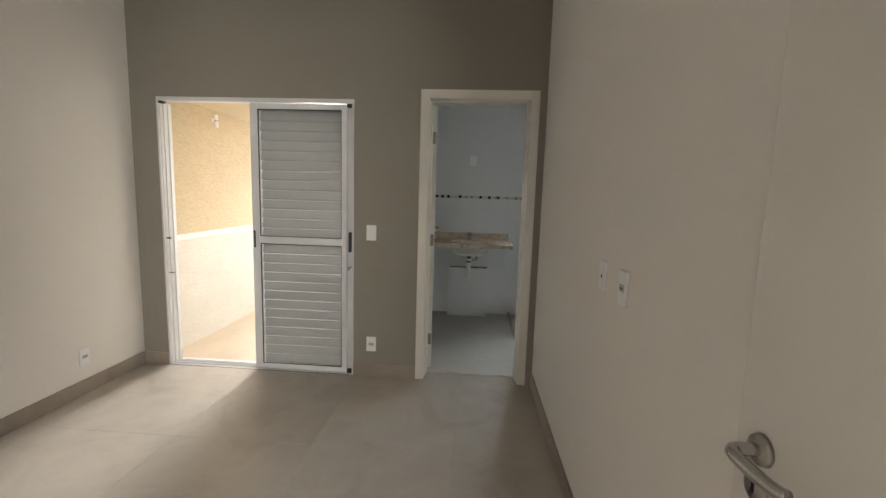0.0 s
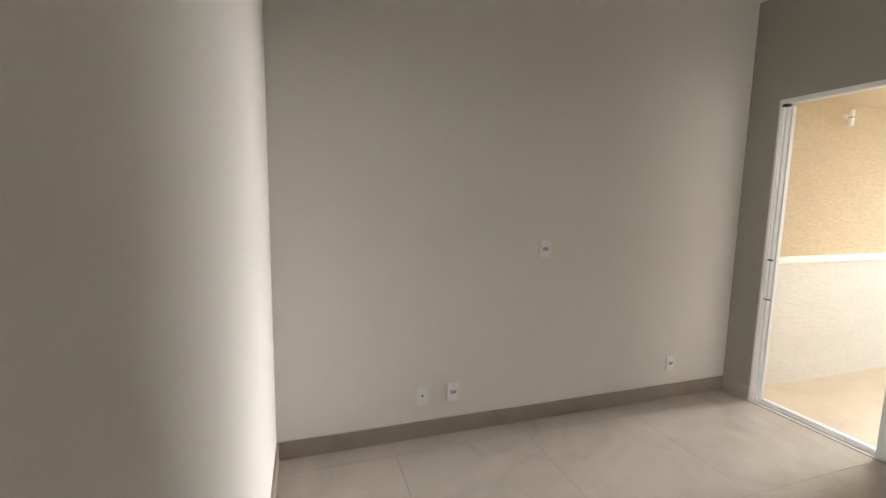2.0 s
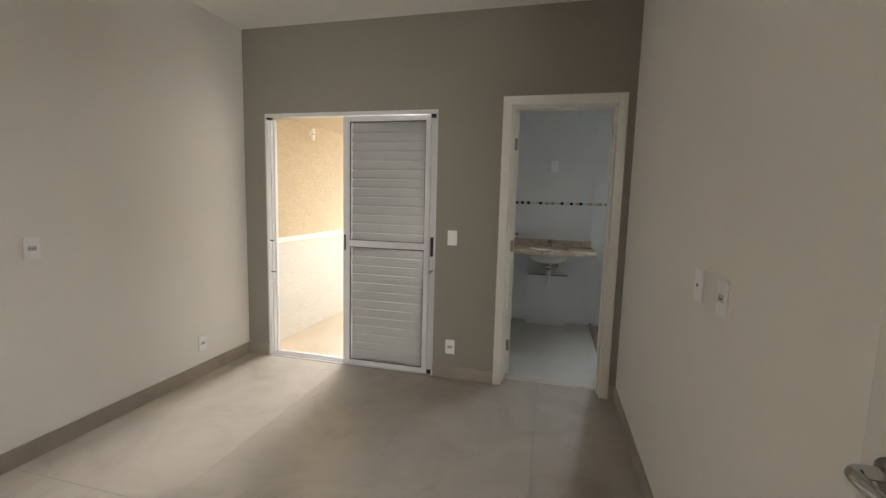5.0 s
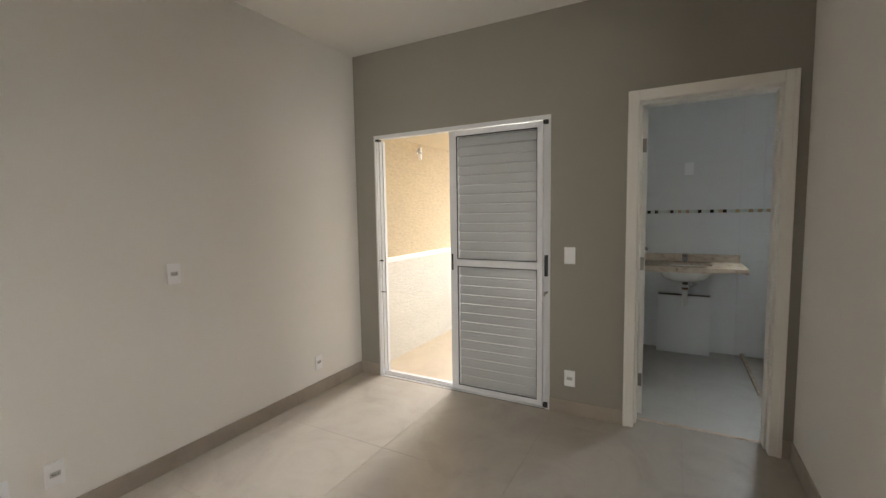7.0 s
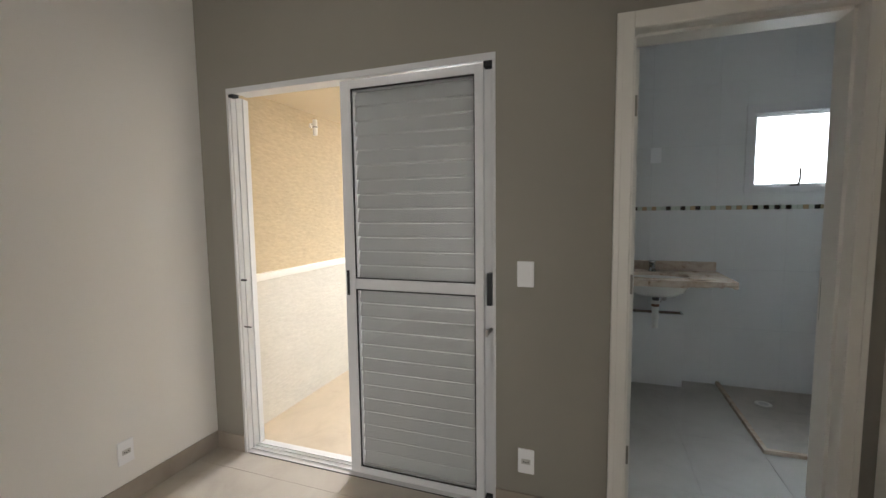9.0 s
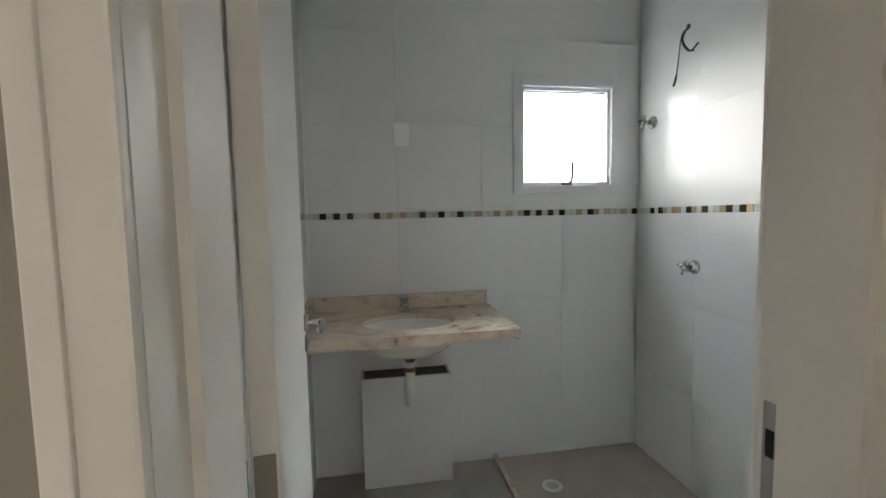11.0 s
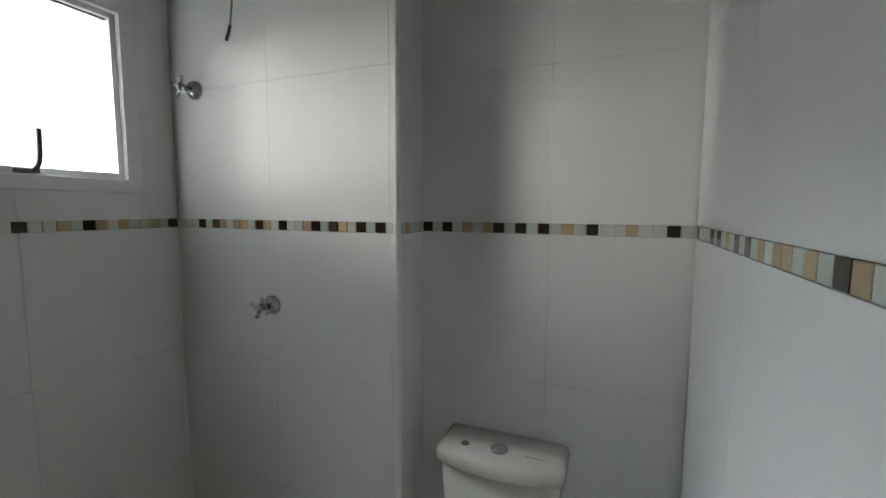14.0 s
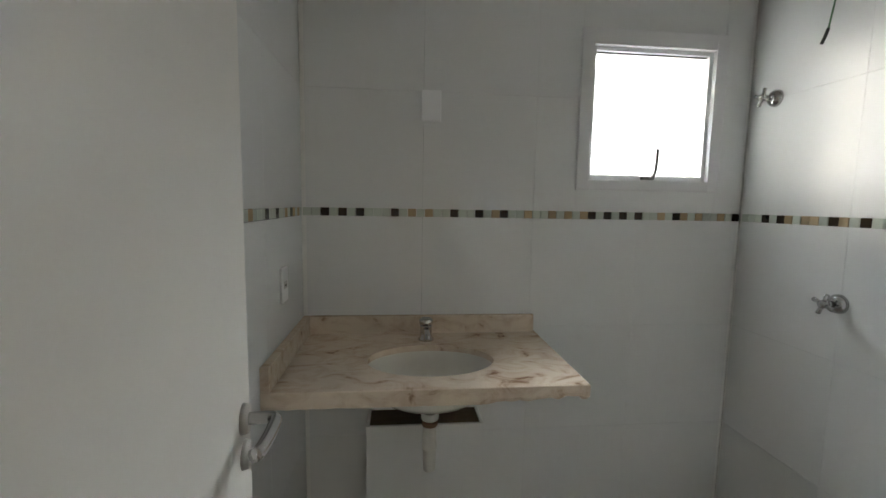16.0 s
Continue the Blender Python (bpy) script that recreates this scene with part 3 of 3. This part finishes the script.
plate("cable_outlet", (XR, RA, 1.135), "x-", "white cable outlet beside a socket on the white wall", "socket", "outlet")
plate("wall_socket", (XR, RB, 1.135), "x-", "white socket at mid height beside a cable outlet", "socket")
plate("blank_plate", (0.485, BY1, 1.826), "y-", "blank white cover plate on the bathroom tiles", "cover plate", "blank", 0.078, 0.122)
plate("wall_socket", (BX0, 5.06, 1.168), "x+", "white socket on the tiles above the vanity", "socket")

# ---- balcony lamp ----
lamp = thing("wall_lamp", (XL, 4.43, 2.08), "small white cylinder lamp high on the cream wall", "lamp")
part("backplate", rod((XL, 4.43, 2.09), (XL + 0.010, 4.43, 2.09), 0.020), COPING, lamp)
part("arm", rod((XL + 0.008, 4.43, 2.10), (XL + 0.030, 4.43, 2.10), 0.008), COPING, lamp)
part("shade", turned([(0.008, 0.060), (0.017, 0.057), (0.019, 0.0), (0.017, -0.060), (0.012, -0.064)], (XL + 0.042, 4.43, 2.075)), SHADE, lamp, "white glass cylinder", True)
part("band", turned([(0.0185, -0.005), (0.0205, -0.004), (0.0205, 0.004), (0.0185, 0.005)], (XL + 0.042, 4.43, 2.075), caps=False), STEEL, lamp, "thin metal band", True)

# ---- bathroom window ----
window_1 = thing("window_1", ((W0 + W1) / 2, BY1, WZ0), "small white aluminium top-hung window", "window", kind="structure")
F0, F1, FZ0, FZ1 = 1.092, 1.725, 1.511, 2.160       # outer frame
G0, G1, GZ0, GZ1 = 1.142, 1.673, 1.554, 2.095       # sash
yf, yb = BY1 - 0.012, BY1 + 0.07
part("window_frame", box(F0, G0, yf, yb, FZ0, FZ1, 0.003), ALU, window_1)
part("window_frame", box(G1, F1, yf, yb, FZ0, FZ1, 0.003), ALU, window_1)
part("window_frame", box(G0, G1, yf, yb, GZ1, FZ1, 0.003), ALU, window_1)
part("window_frame", box(G0, G1, yf, yb, FZ0, GZ0, 0.003), ALU, window_1)
sash = part("sash", box(G0, G0 + 0.018, yf + 0.02, yb, GZ0, GZ1, 0.002), ALU, window_1)
part("sash_bar", box(G1 - 0.018, G1, yf + 0.02, yb, GZ0, GZ1, 0.002), ALU, sash)
part("sash_bar", box(G0 + 0.018, G1 - 0.018, yf + 0.02, yb, GZ1 - 0.018, GZ1, 0.002), ALU, sash)
part("sash_bar", box(G0 + 0.018, G1 - 0.018, yf + 0.02, yb, GZ0, GZ0 + 0.022, 0.002), ALU, sash)
pane = part("pane", box(G0 + 0.016, G1 - 0.016, yf + 0.045, yf + 0.049, GZ0 + 0.02, GZ1 - 0.016), GLASS, window_1, "clear pane")
pane.visible_shadow = False
part("gasket", box(G0 + 0.018, G1 - 0.018, yf + 0.036, yf + 0.042, GZ1 - 0.022, GZ1 - 0.018), RUBBER, window_1)
xh = 1.412
part("latch_base", box(xh - 0.032, xh + 0.024, yf + 0.004, yf + 0.022, GZ0 + 0.004, GZ0 + 0.018, 0.003), LATCH, window_1, "dark grey window latch")
part("latch_lever", tube([(xh + 0.008, yf + 0.006, GZ0 + 0.012), (xh + 0.016, yf - 0.012, GZ0 + 0.04), (xh + 0.018, yf - 0.016, GZ0 + 0.13)], 0.0065), LATCH, window_1, "", True)
for name, q in (("trim_reveal_east", box(W1 - 0.004, W1, BY1 + 0.075, BY1 + 0.2, WZ0, WZ1)),):
    structure(name, q, CREAM_PALE, "cream render in the window reveal", "trim")

# ---- vanity ----
CX0, CX1, CY0, CZ = BX0, 0.938, 4.825, 0.908
BCX, BCY, BA, BBB = 0.473, 5.046, 0.218, 0.147
vanity = thing("vanity_top", ((CX0 + CX1) / 2, BY1, CZ), "beige brown veined marble vanity top with oval cut-out", "vanity top")


def slab_with_hole():
    """Slab with an oval hole cut through it."""
    bm = bmesh.new()
    n = 64
    inner, outer = [], []
    for i in range(n):
        a = 2 * math.pi * i / n
        c, s = math.cos(a), math.sin(a)
        inner.append((BCX + BA * c, BCY + BBB * s))
        k = min(((CX1 - BCX) if c > 0 else (BCX - CX0)) / max(abs(c), 1e-6), ((BY1 - BCY) if s > 0 else (BCY - CY0)) / max(abs(s), 1e-6))
        outer.append([BCX + k * c, BCY + k * s])
    for cx in (CX0, CX1):
        for cy in (CY0, BY1):
            j = min(range(n), key=lambda i: (outer[i][0] - cx) ** 2 + (outer[i][1] - cy) ** 2)
            outer[j] = [cx, cy]
    rows = []
    for z in (CZ, CZ - 0.022):
        rows.append(([bm.verts.new((*p, z)) for p in inner], [bm.verts.new((*p, z)) for p in outer]))
    (it, ot), (ib, ob) = rows
    for i in range(n):
        j = (i + 1) % n
        bm.faces.new((it[i], ot[i], ot[j], it[j]))
        bm.faces.new((ib[i], ib[j], ob[j], ob[i]))
        bm.faces.new((it[i], it[j], ib[j], ib[i]))
        bm.faces.new((ot[i], ob[i], ob[j], ot[j]))
    return bm


part("slab", slab_with_hole(), MARBLE, vanity)


def broken_apron():
    """Front edge strip whose lower rim is chipped towards the free end."""
    bm, rnd = bmesh.new(), random.Random(4)
    n = 40
    rims = []
    for i in range(n + 1):
        x = CX0 + (CX1 - CX0) * i / n
        worn = max(0.0, (i / n - 0.68) / 0.32)
        cut = 0.003 * rnd.random() + (worn > 0) * (0.004 + 0.016 * worn * rnd.random())
        back = 0.002 * rnd.random() + (worn > 0) * 0.007 * rnd.random()
        low = CZ - 0.052 + cut
        rims.append([bm.verts.new(p) for p in ((x, CY0 - 0.016, CZ), (x, CY0 - 0.018, CZ - 0.003), (x, CY0 - 0.018, low + 0.012), (x, CY0 - 0.018 + back, low), (x, CY0, low), (x, CY0, CZ))])
    for a, b in zip(rims, rims[1:]):
        for k in range(6):
            bm.faces.new((a[k], a[(k + 1) % 6], b[(k + 1) % 6], b[k]))
    bm.faces.new(rims[0])
    bm.faces.new(rims[-1][::-1])
    return bm


part("front_apron", broken_apron(), MARBLE, vanity, "marble edge with a chipped lower rim")
part("side_apron", box(CX1 - 0.018, CX1, CY0, BY1, CZ - 0.052, CZ - 0.022), MARBLE, vanity)
part("backsplash", box(CX0 + 0.026, CX1 - 0.008, BY1 - 0.02, BY1, CZ, CZ + 0.074, 0.002), MARBLE, vanity)
part("side_splash", box(CX0, CX0 + 0.026, CY0 - 0.018, BY1, CZ, CZ + 0.074, 0.002), MARBLE, vanity)
basin = thing("washbasin", (BCX, BCY, CZ - 0.17), "white oval undermount ceramic basin below the marble top", "washbasin")
part("bowl", turned([(BA + 0.022, -0.0225), (BA + 0.022, -0.034), (BA * 1.0, -0.075), (BA * 0.90, -0.118), (BA * 0.68, -0.147), (BA * 0.36, -0.162), (0.012, -0.165), (0.012, -0.150),
                     (BA * 0.34, -0.147), (BA * 0.65, -0.133), (BA * 0.86, -0.105), (BA * 0.96, -0.066), (BA * 1.0, -0.0225)][::-1], (BCX, BCY, CZ), segments=48, squash=BBB / BA, caps=False), CERAMIC, basin, "", True)
part("drain_ring", rod((BCX, BCY, CZ - 0.150), (BCX, BCY, CZ - 0.146), 0.028), CHROME, basin, "chrome drain", True)
waste = thing("waste_pipe", (BCX + 0.01, BCY, 0.45), "white plastic waste pipe hanging open under the basin", "pipe")
part("tailpiece", rod((BCX, BCY, CZ - 0.192), (BCX, BCY, CZ - 0.160), 0.024), LATCH, waste, "dark metal tailpiece", True)
part("nut", turned([(0.026, 0), (0.031, 0.004), (0.031, 0.022), (0.027, 0.026)], (BCX, BCY, CZ - 0.217), segments=12), PVC, waste)
part("ring", turned([(0.026, 0), (0.028, 0.003), (0.028, 0.016), (0.026, 0.018)], (BCX, BCY, CZ - 0.238)), RUST, waste, "rusty brown ring", True)
part("pipe", turned([(0.021, -0.165), (0.022, -0.160), (0.022, -0.09), (0.026, -0.088), (0.027, -0.075), (0.024, -0.06), (0.023, 0.0)], (BCX, BCY, CZ - 0.238)), PVC, waste, "", True)
valve = thing("angle_valve", (0.56, BY1, 0.70), "small chrome angle valve under the basin", "valve")
part("stem", rod((0.565, BY1, 0.69), (0.565, BY1 - 0.07, 0.69), 0.010), STEEL, valve, "", True)
part("knob", turned([(0.012, 0), (0.020, -0.004), (0.020, -0.022), (0.012, -0.026)], (0.565, BY1 - 0.066, 0.69), "y", 16), STEEL, valve, "", True)
part("hose", tube([(0.565, BY1 - 0.04, 0.69), (0.53, BY1 - 0.10, 0.66), (0.49, BY1 - 0.12, 0.72), (0.472, BY1 - 0.13, 0.84)], 0.006), STEEL, valve, "braided grey hose", True)

tap = thing("basin_tap", (0.469, 5.262, CZ), "short chrome pillar tap behind the basin", "tap")
part("body", turned([(0.030, 0), (0.030, 0.006), (0.024, 0.010), (0.022, 0.05), (0.024, 0.054), (0.024, 0.060)], (0.469, 5.262, CZ)), CHROME, tap, "", True)
part("spout", tube([(0.469, 5.262, CZ + 0.036), (0.469, 5.225, CZ + 0.046), (0.469, 5.185, CZ + 0.040), (0.469, 5.172, CZ + 0.026)], 0.013), CHROME, tap, "", True)
part("knob", turned([(0.018, 0.0), (0.026, 0.004), (0.027, 0.020), (0.020, 0.026)], (0.469, 5.262, CZ + 0.060), segments=18), CHROME, tap, "", True)
part("cross_arm", rod((0.443, 5.262, CZ + 0.076), (0.495, 5.262, CZ + 0.076), 0.005, segments=12), CHROME, tap, "", True)

boxed = thing("pipe_casing", (0.47, BY1, 0), "white tiled pipe casing with a rough brown top", "pipe casing")
part("front_tile", box(0.239, 0.700, 5.215, 5.227, 0.0, 0.578, 0.0015), BATH_TILE, boxed)
part("side_tile", box(0.239, 0.251, 5.227, BY1, 0.0, 0.578, 0.0015), BATH_TILE, boxed)
part("side_tile", box(0.688, 0.700, 5.227, BY1, 0.0, 0.578, 0.0015), BATH_TILE, boxed)
part("top_board", box(0.251, 0.688, 5.227, BY1, 0.550, 0.570), BROWN_BOARD, boxed, "rough brown unfinished top")


# ---- shower ----
def register(at, size, label):
    """Chrome stop valve: bell flange, stem and a four-armed handle."""
    x, y, z = at
    ob = thing("shower_valve", at, label, "valve", "shower valves")
    part("flange", turned([(0.034, 0), (0.033, -0.008), (0.026, -0.018), (0.016, -0.026)], at, "x"), CHROME, ob, "", True)
    part("stem", rod((x - 0.02, y, z), (x - 0.055, y, z), 0.010), CHROME, ob, "", True)
    hub = part("hub", turned([(0.014, 0), (0.015, -0.006), (0.013, -0.018), (0.006, -0.022)], (x - 0.05, y, z), "x"), CHROME, ob, "", True)
    for a in (20, 110, 200, 290):
        c, s = math.cos(radians(a)), math.sin(radians(a))
        part("arm", rod((x - 0.058, y, z), (x - 0.062, y + size * c, z + size * s), 0.006, 0.0075, 12), CHROME, hub, "", True)
    return ob


register((SX, 5.235, 1.882), 0.036, "chrome cross-handle valve high on the shower wall")
register((SX, 4.905, 1.127), 0.036, "chrome cross-handle valve low on the shower wall")
cable = thing("loose_cable", (SX, 4.985, 2.28), "loose black and green electric wires hanging from the wall", "cable")
part("cable_hole", rod((SX + 0.002, 4.985, 2.28), (SX - 0.002, 4.985, 2.28), 0.014), HOLE, cable)
part("green_wire", tube([(SX, 4.985, 2.28), (SX - 0.035, 4.985, 2.24), (SX - 0.040, 4.995, 2.15), (SX - 0.042, 5.005, 2.075), (SX - 0.042, 5.008, 2.055)], 0.0028), WIRE_GREEN, cable, "green insulated wire", True)
part("taped_end", tube([(SX - 0.042, 5.008, 2.058), (SX - 0.042, 5.016, 2.035), (SX - 0.042, 5.028, 2.012)], 0.0052), BLACK, cable, "black taped end", True)
part("black_wire", tube([(SX, 4.980, 2.28), (SX - 0.036, 4.980, 2.23), (SX - 0.040, 4.965, 2.185), (SX - 0.045, 4.915, 2.140), (SX - 0.05, 4.860, 2.155)], 0.0042), BLACK, cable, "black insulated wire", True)
part("black_wire", tube([(SX, 4.990, 2.28), (SX - 0.030, 4.985, 2.22), (SX - 0.040, 4.935, 2.155), (SX - 0.05, 4.885, 2.130)], 0.0036), BLACK, cable, "black insulated wire", True)
kerb = thing("shower_kerb", (0.975, 4.352, 0), "low beige marble kerb around the shower floor", "kerb")
part("long_strip", box(0.962, 0.988, 4.352, BY1, -0.004, 0.024, 0.003), MARBLE, kerb)
part("short_strip", box(0.962, BX1, 4.328, 4.354, -0.004, 0.024, 0.003), MARBLE, kerb)
drain = thing("floor_drain", (1.19, 5.06, 0), "round white floor drain in the shower", "drain")
part("rim", turned([(0.052, 0), (0.052, 0.004), (0.043, 0.006), (0.040, 0.003)], (1.19, 5.06, 0.0)), PVC, drain, "", True)
part("grate", rod((1.19, 5.06, 0.0035), (1.19, 5.06, 0.005), 0.030), PLASTIC_GREY, drain)

# ---- toilet ----
toilet = thing("toilet", (1.75, 4.10, 0), "white close-coupled ceramic toilet against the tiled wall", "toilet")


def rounded(x0, x1, y0, y1, levels, bow, n=10):
    """Lofted box with a bowed front towards -x: levels are (z, inset)."""
    bm = bmesh.new()
    rings = []
    for z, inset in levels:
        ring = []
        ya, yb, xa, xb = y0 + inset, y1 - inset, x0 + inset, x1
        r = 0.035
        pts = [(xb, ya)]
        for i in range(5):
            a = radians(90 * i / 4)
            pts.append((xa + r + bow - r * math.sin(a), ya + r - r * math.cos(a)))
        for i in range(1, n):
            s = i / n
            pts.append((xa + bow * (1 - math.sin(math.pi * s)) , ya + r + (yb - ya - 2 * r) * s))
        for i in range(5):
            a = radians(90 * i / 4)
            pts.append((xa + r + bow - r * math.cos(a), yb - r + r * math.sin(a)))
        pts.append((xb, yb))
        ring = [bm.verts.new((px, py, z)) for px, py in pts]
        rings.append(ring)
    k = len(rings[0])
    for lo, hi in zip(rings, rings[1:]):
        for i in range(k):
            bm.faces.new((lo[i], lo[(i + 1) % k], hi[(i + 1) % k], hi[i]))
    bm.faces.new(rings[0][::-1])
    bm.faces.new(rings[-1])
    return bm


part("cistern", rounded(1.845, 2.012, 3.925, 4.288, [(0.40, 0.03), (0.43, 0.012), (0.55, 0.006), (0.692, 0.0)], 0.026), CERAMIC, toilet, "", True)
lid = part("cistern_lid", rounded(1.832, 2.016, 3.912, 4.302, [(0.692, 0.006), (0.697, 0.0), (0.722, 0.0), (0.733, 0.005), (0.740, 0.014), (0.742, 0.026)], 0.026), CERAMIC, toilet, "rounded ceramic lid", True)
part("button_ring", turned([(0.026, 0), (0.026, 0.005), (0.021, 0.007)], (1.912, 4.107, 0.742)), CHROME, lid, "", True)
part("flush_button", turned([(0.020, 0), (0.020, 0.007), (0.016, 0.010)], (1.912, 4.107, 0.742)), CHROME, lid, "chrome dual flush button", True)
part("grey_dot", rod((1.908, 4.214, 0.741), (1.908, 4.214, 0.7435), 0.013), LATCH, lid, "grey round sticker")
part("printed_bar", box(1.906, 1.911, 3.975, 4.030, 0.7405, 0.7425), STEEL, lid, "small grey printed mark")
part("bowl", turned([(0.12, 0.0), (0.11, 0.05), (0.115, 0.16), (0.165, 0.32), (0.185, 0.385), (0.18, 0.40), (0.14, 0.40), (0.12, 0.36), (0.05, 0.25)], (1.64, 4.107, 0), segments=32, squash=0.95), CERAMIC, toilet, "", True)
part("pedestal", box(1.68, 2.0, 4.02, 4.195, 0.0, 0.40, 0.02), CERAMIC, toilet, "", True)
part("seat_lid", turned([(0.185, 0), (0.19, 0.008), (0.187, 0.024), (0.17, 0.030)], (1.64, 4.107, 0.40), segments=32, squash=0.95), CERAMIC, toilet, "white closed seat lid", True)

# ---- floor tiles ----
def floor_tiles(parent, mat, x0, x1, y0, y1, xs, ys, size, top=0.0):
    """Square tiles clipped to a rectangle, with a joint line through (xs, ys)."""
    gap = 0.0009
    i0, j0 = math.floor((x0 - xs) / size), math.floor((y0 - ys) / size)
    for i in range(i0, math.ceil((x1 - xs) / size)):
        for j in range(j0, math.ceil((y1 - ys) / size)):
            xa, xb = max(x0, xs + i * size), min(x1, xs + (i + 1) * size)
            ya, yb = max(y0, ys + j * size), min(y1, ys + (j + 1) * size)
            if xb - xa > 0.02 and yb - ya > 0.02:
                piece("tile", (xb - xa - gap, yb - ya - gap, 0.009), mat, parent, ((xa + xb) / 2, (ya + yb) / 2, top - 0.0045), 0.0004)


floor_tiles(floor, FLOOR_TILE, XL, XR, -1.28, YW + 0.125, -1.16, 1.655, 0.80)
floor_tiles(floor_bath, BATH_FLOOR, BX0, 0.962, YW + 0.155, BY1, 0.55, 4.42, 0.60)
floor_tiles(floor_bath, BATH_FLOOR, 0.962, BX1, YW + 0.155, 4.328, 1.15, 4.42, 0.60)
floor_tiles(floor_bath, SHOWER_FLOOR, 0.988, SX, 4.354, BY1, 0.988, 4.354, 0.47, -0.001)

# ---- wall tiles and mosaic band ----
Z0, Z1 = 1.387, 1.421
ROWS_Z = [(0.0, 0.465), (0.465, 0.926), (0.926, Z0), (Z1, 1.882), (1.882, 2.343), (2.343, BH)]
MP = 0.0345


def wall_tiles(parent, axis, face, inward, a0, a1, joint, holes=()):
    """Large glazed tiles and the mosaic band on one wall. axis: the one along the wall; inward: +1 or -1."""
    size, gap = 0.461, 0.0006

    def put(name, mat, lo, hi, z0, z1, g, thick):
        c = face - inward * thick / 2
        dims = (hi - lo - g, thick, z1 - z0 - g) if axis == "x" else (thick, hi - lo - g, z1 - z0 - g)
        mid = ((lo + hi) / 2, c, (z0 + z1) / 2) if axis == "x" else (c, (lo + hi) / 2, (z0 + z1) / 2)
        piece(name, dims, mat, parent, mid, 0.0003 if name == "tile" else 0.001)
    first = math.floor((a0 - joint) / size)
    for i in range(first, math.ceil((a1 - joint) / size)):
        lo, hi = max(a0, joint + i * size), min(a1, joint + (i + 1) * size)
        if hi - lo < 0.015:
            continue
        for z0, z1 in ROWS_Z:
            boxes = [(lo, hi, z0, z1)]
            for h0, h1, g0, g1 in holes:
                nxt = []
                for p, q, r, s in boxes:
                    if q <= h0 or p >= h1 or s <= g0 or r >= g1:
                        nxt.append((p, q, r, s))
                        continue
                    if p < h0:
                        nxt.append((p, h0, r, s))
                    if q > h1:
                        nxt.append((h1, q, r, s))
                    m0, m1 = max(p, h0), min(q, h1)
                    if r < g0:
                        nxt.append((m0, m1, r, g0))
                    if s > g1:
                        nxt.append((m0, m1, g1, s))
                boxes = nxt
            for p, q, r, s in boxes:
                if q - p > 0.012 and s - r > 0.012:
                    whole = len(boxes) == 1
                    put("tile", BATH_TILE, p, q, r, s, gap if whole else 0.0004, T - 0.0005)

    def band(darks, tans, lo, hi):
        n = round((hi - lo) / MP)
        w = (hi - lo) / n
        for k in range(n):
            u = lo + (k + 0.5) * w
            if any(h0 < u < h1 and g0 < Z0 < g1 for h0, h1, g0, g1 in holes):
                continue
            near = [min((abs(u - d) for d in row), default=9) for row in (darks, tans)]
            mat = MOSAIC_DARK if near[0] < w / 2 else MOSAIC_TAN if near[1] < w / 2 else MOSAIC_PALE
            put("mosaic_tile", mat, lo + k * w, lo + (k + 1) * w, Z0, Z1, 0.0022, T + 0.001)
    return band


def chance(seed, lo, hi):
    """Places of dark and tan squares along a band that follows no rule."""
    r = random.Random(seed)
    dark, tan, u = [], [], lo
    while u < hi:
        u += MP * r.choice((1, 2, 2, 3))
        (dark if r.random() < 0.25 else tan).append(u)
    return dark, tan


band = wall_tiles(bath_north, "x", BY1, -1, BX0, SX, 0.455, [(F0 + 0.006, F1 - 0.006, FZ0 + 0.006, FZ1 - 0.006)])
band(BACK_DARK, BACK_TAN, BX0, SX)
band = wall_tiles(shower_wall, "y", SX, -1, SY + 0.012, BY1 - T, 4.901)
band(SHOWER_DARK, SHOWER_TAN, SY + 0.012, BY1 - T)
band = wall_tiles(shower_wall, "x", SY, -1, SX + 0.012, BX1, 1.95)
band([], [SX + 0.05], SX + 0.012, BX1)
structure("trim_shower_corner", rod((SX + 0.012, SY + 0.012, 0), (SX + 0.012, SY + 0.012, BH), 0.0125, segments=24), BATH_GROUT, "rounded white corner bead of the shower wall", "trim")
band = wall_tiles(bath_east, "y", BX1, -1, BY0, SY, 3.995)
band(EAST_DARK, EAST_TAN, BY0, SY)
band = wall_tiles(bath_west, "y", BX0, 1, BY0, BY1 - T, BY1 - T - 0.461)
dark, tan = chance(5, BY0, 4.60)
band(dark + [4.666, 4.925, 5.026, 5.189], tan + [4.762, 5.115, 5.235, 5.29], BY0, BY1 - T)
band = wall_tiles(bath_south, "x", BY0, 1, BX0 + T, BX1 - T, 1.10, [(D0 - 0.02, D1 + 0.02, -1, DH + 0.02)])
dark, tan = chance(8, BX0, 1.08)
band(dark + [1.99, 1.823, 1.741, 1.606, 1.522, 1.222], tan + [1.181, 1.296, 1.366, 1.405, 1.486, 1.689], BX0 + T, BX1 - T)
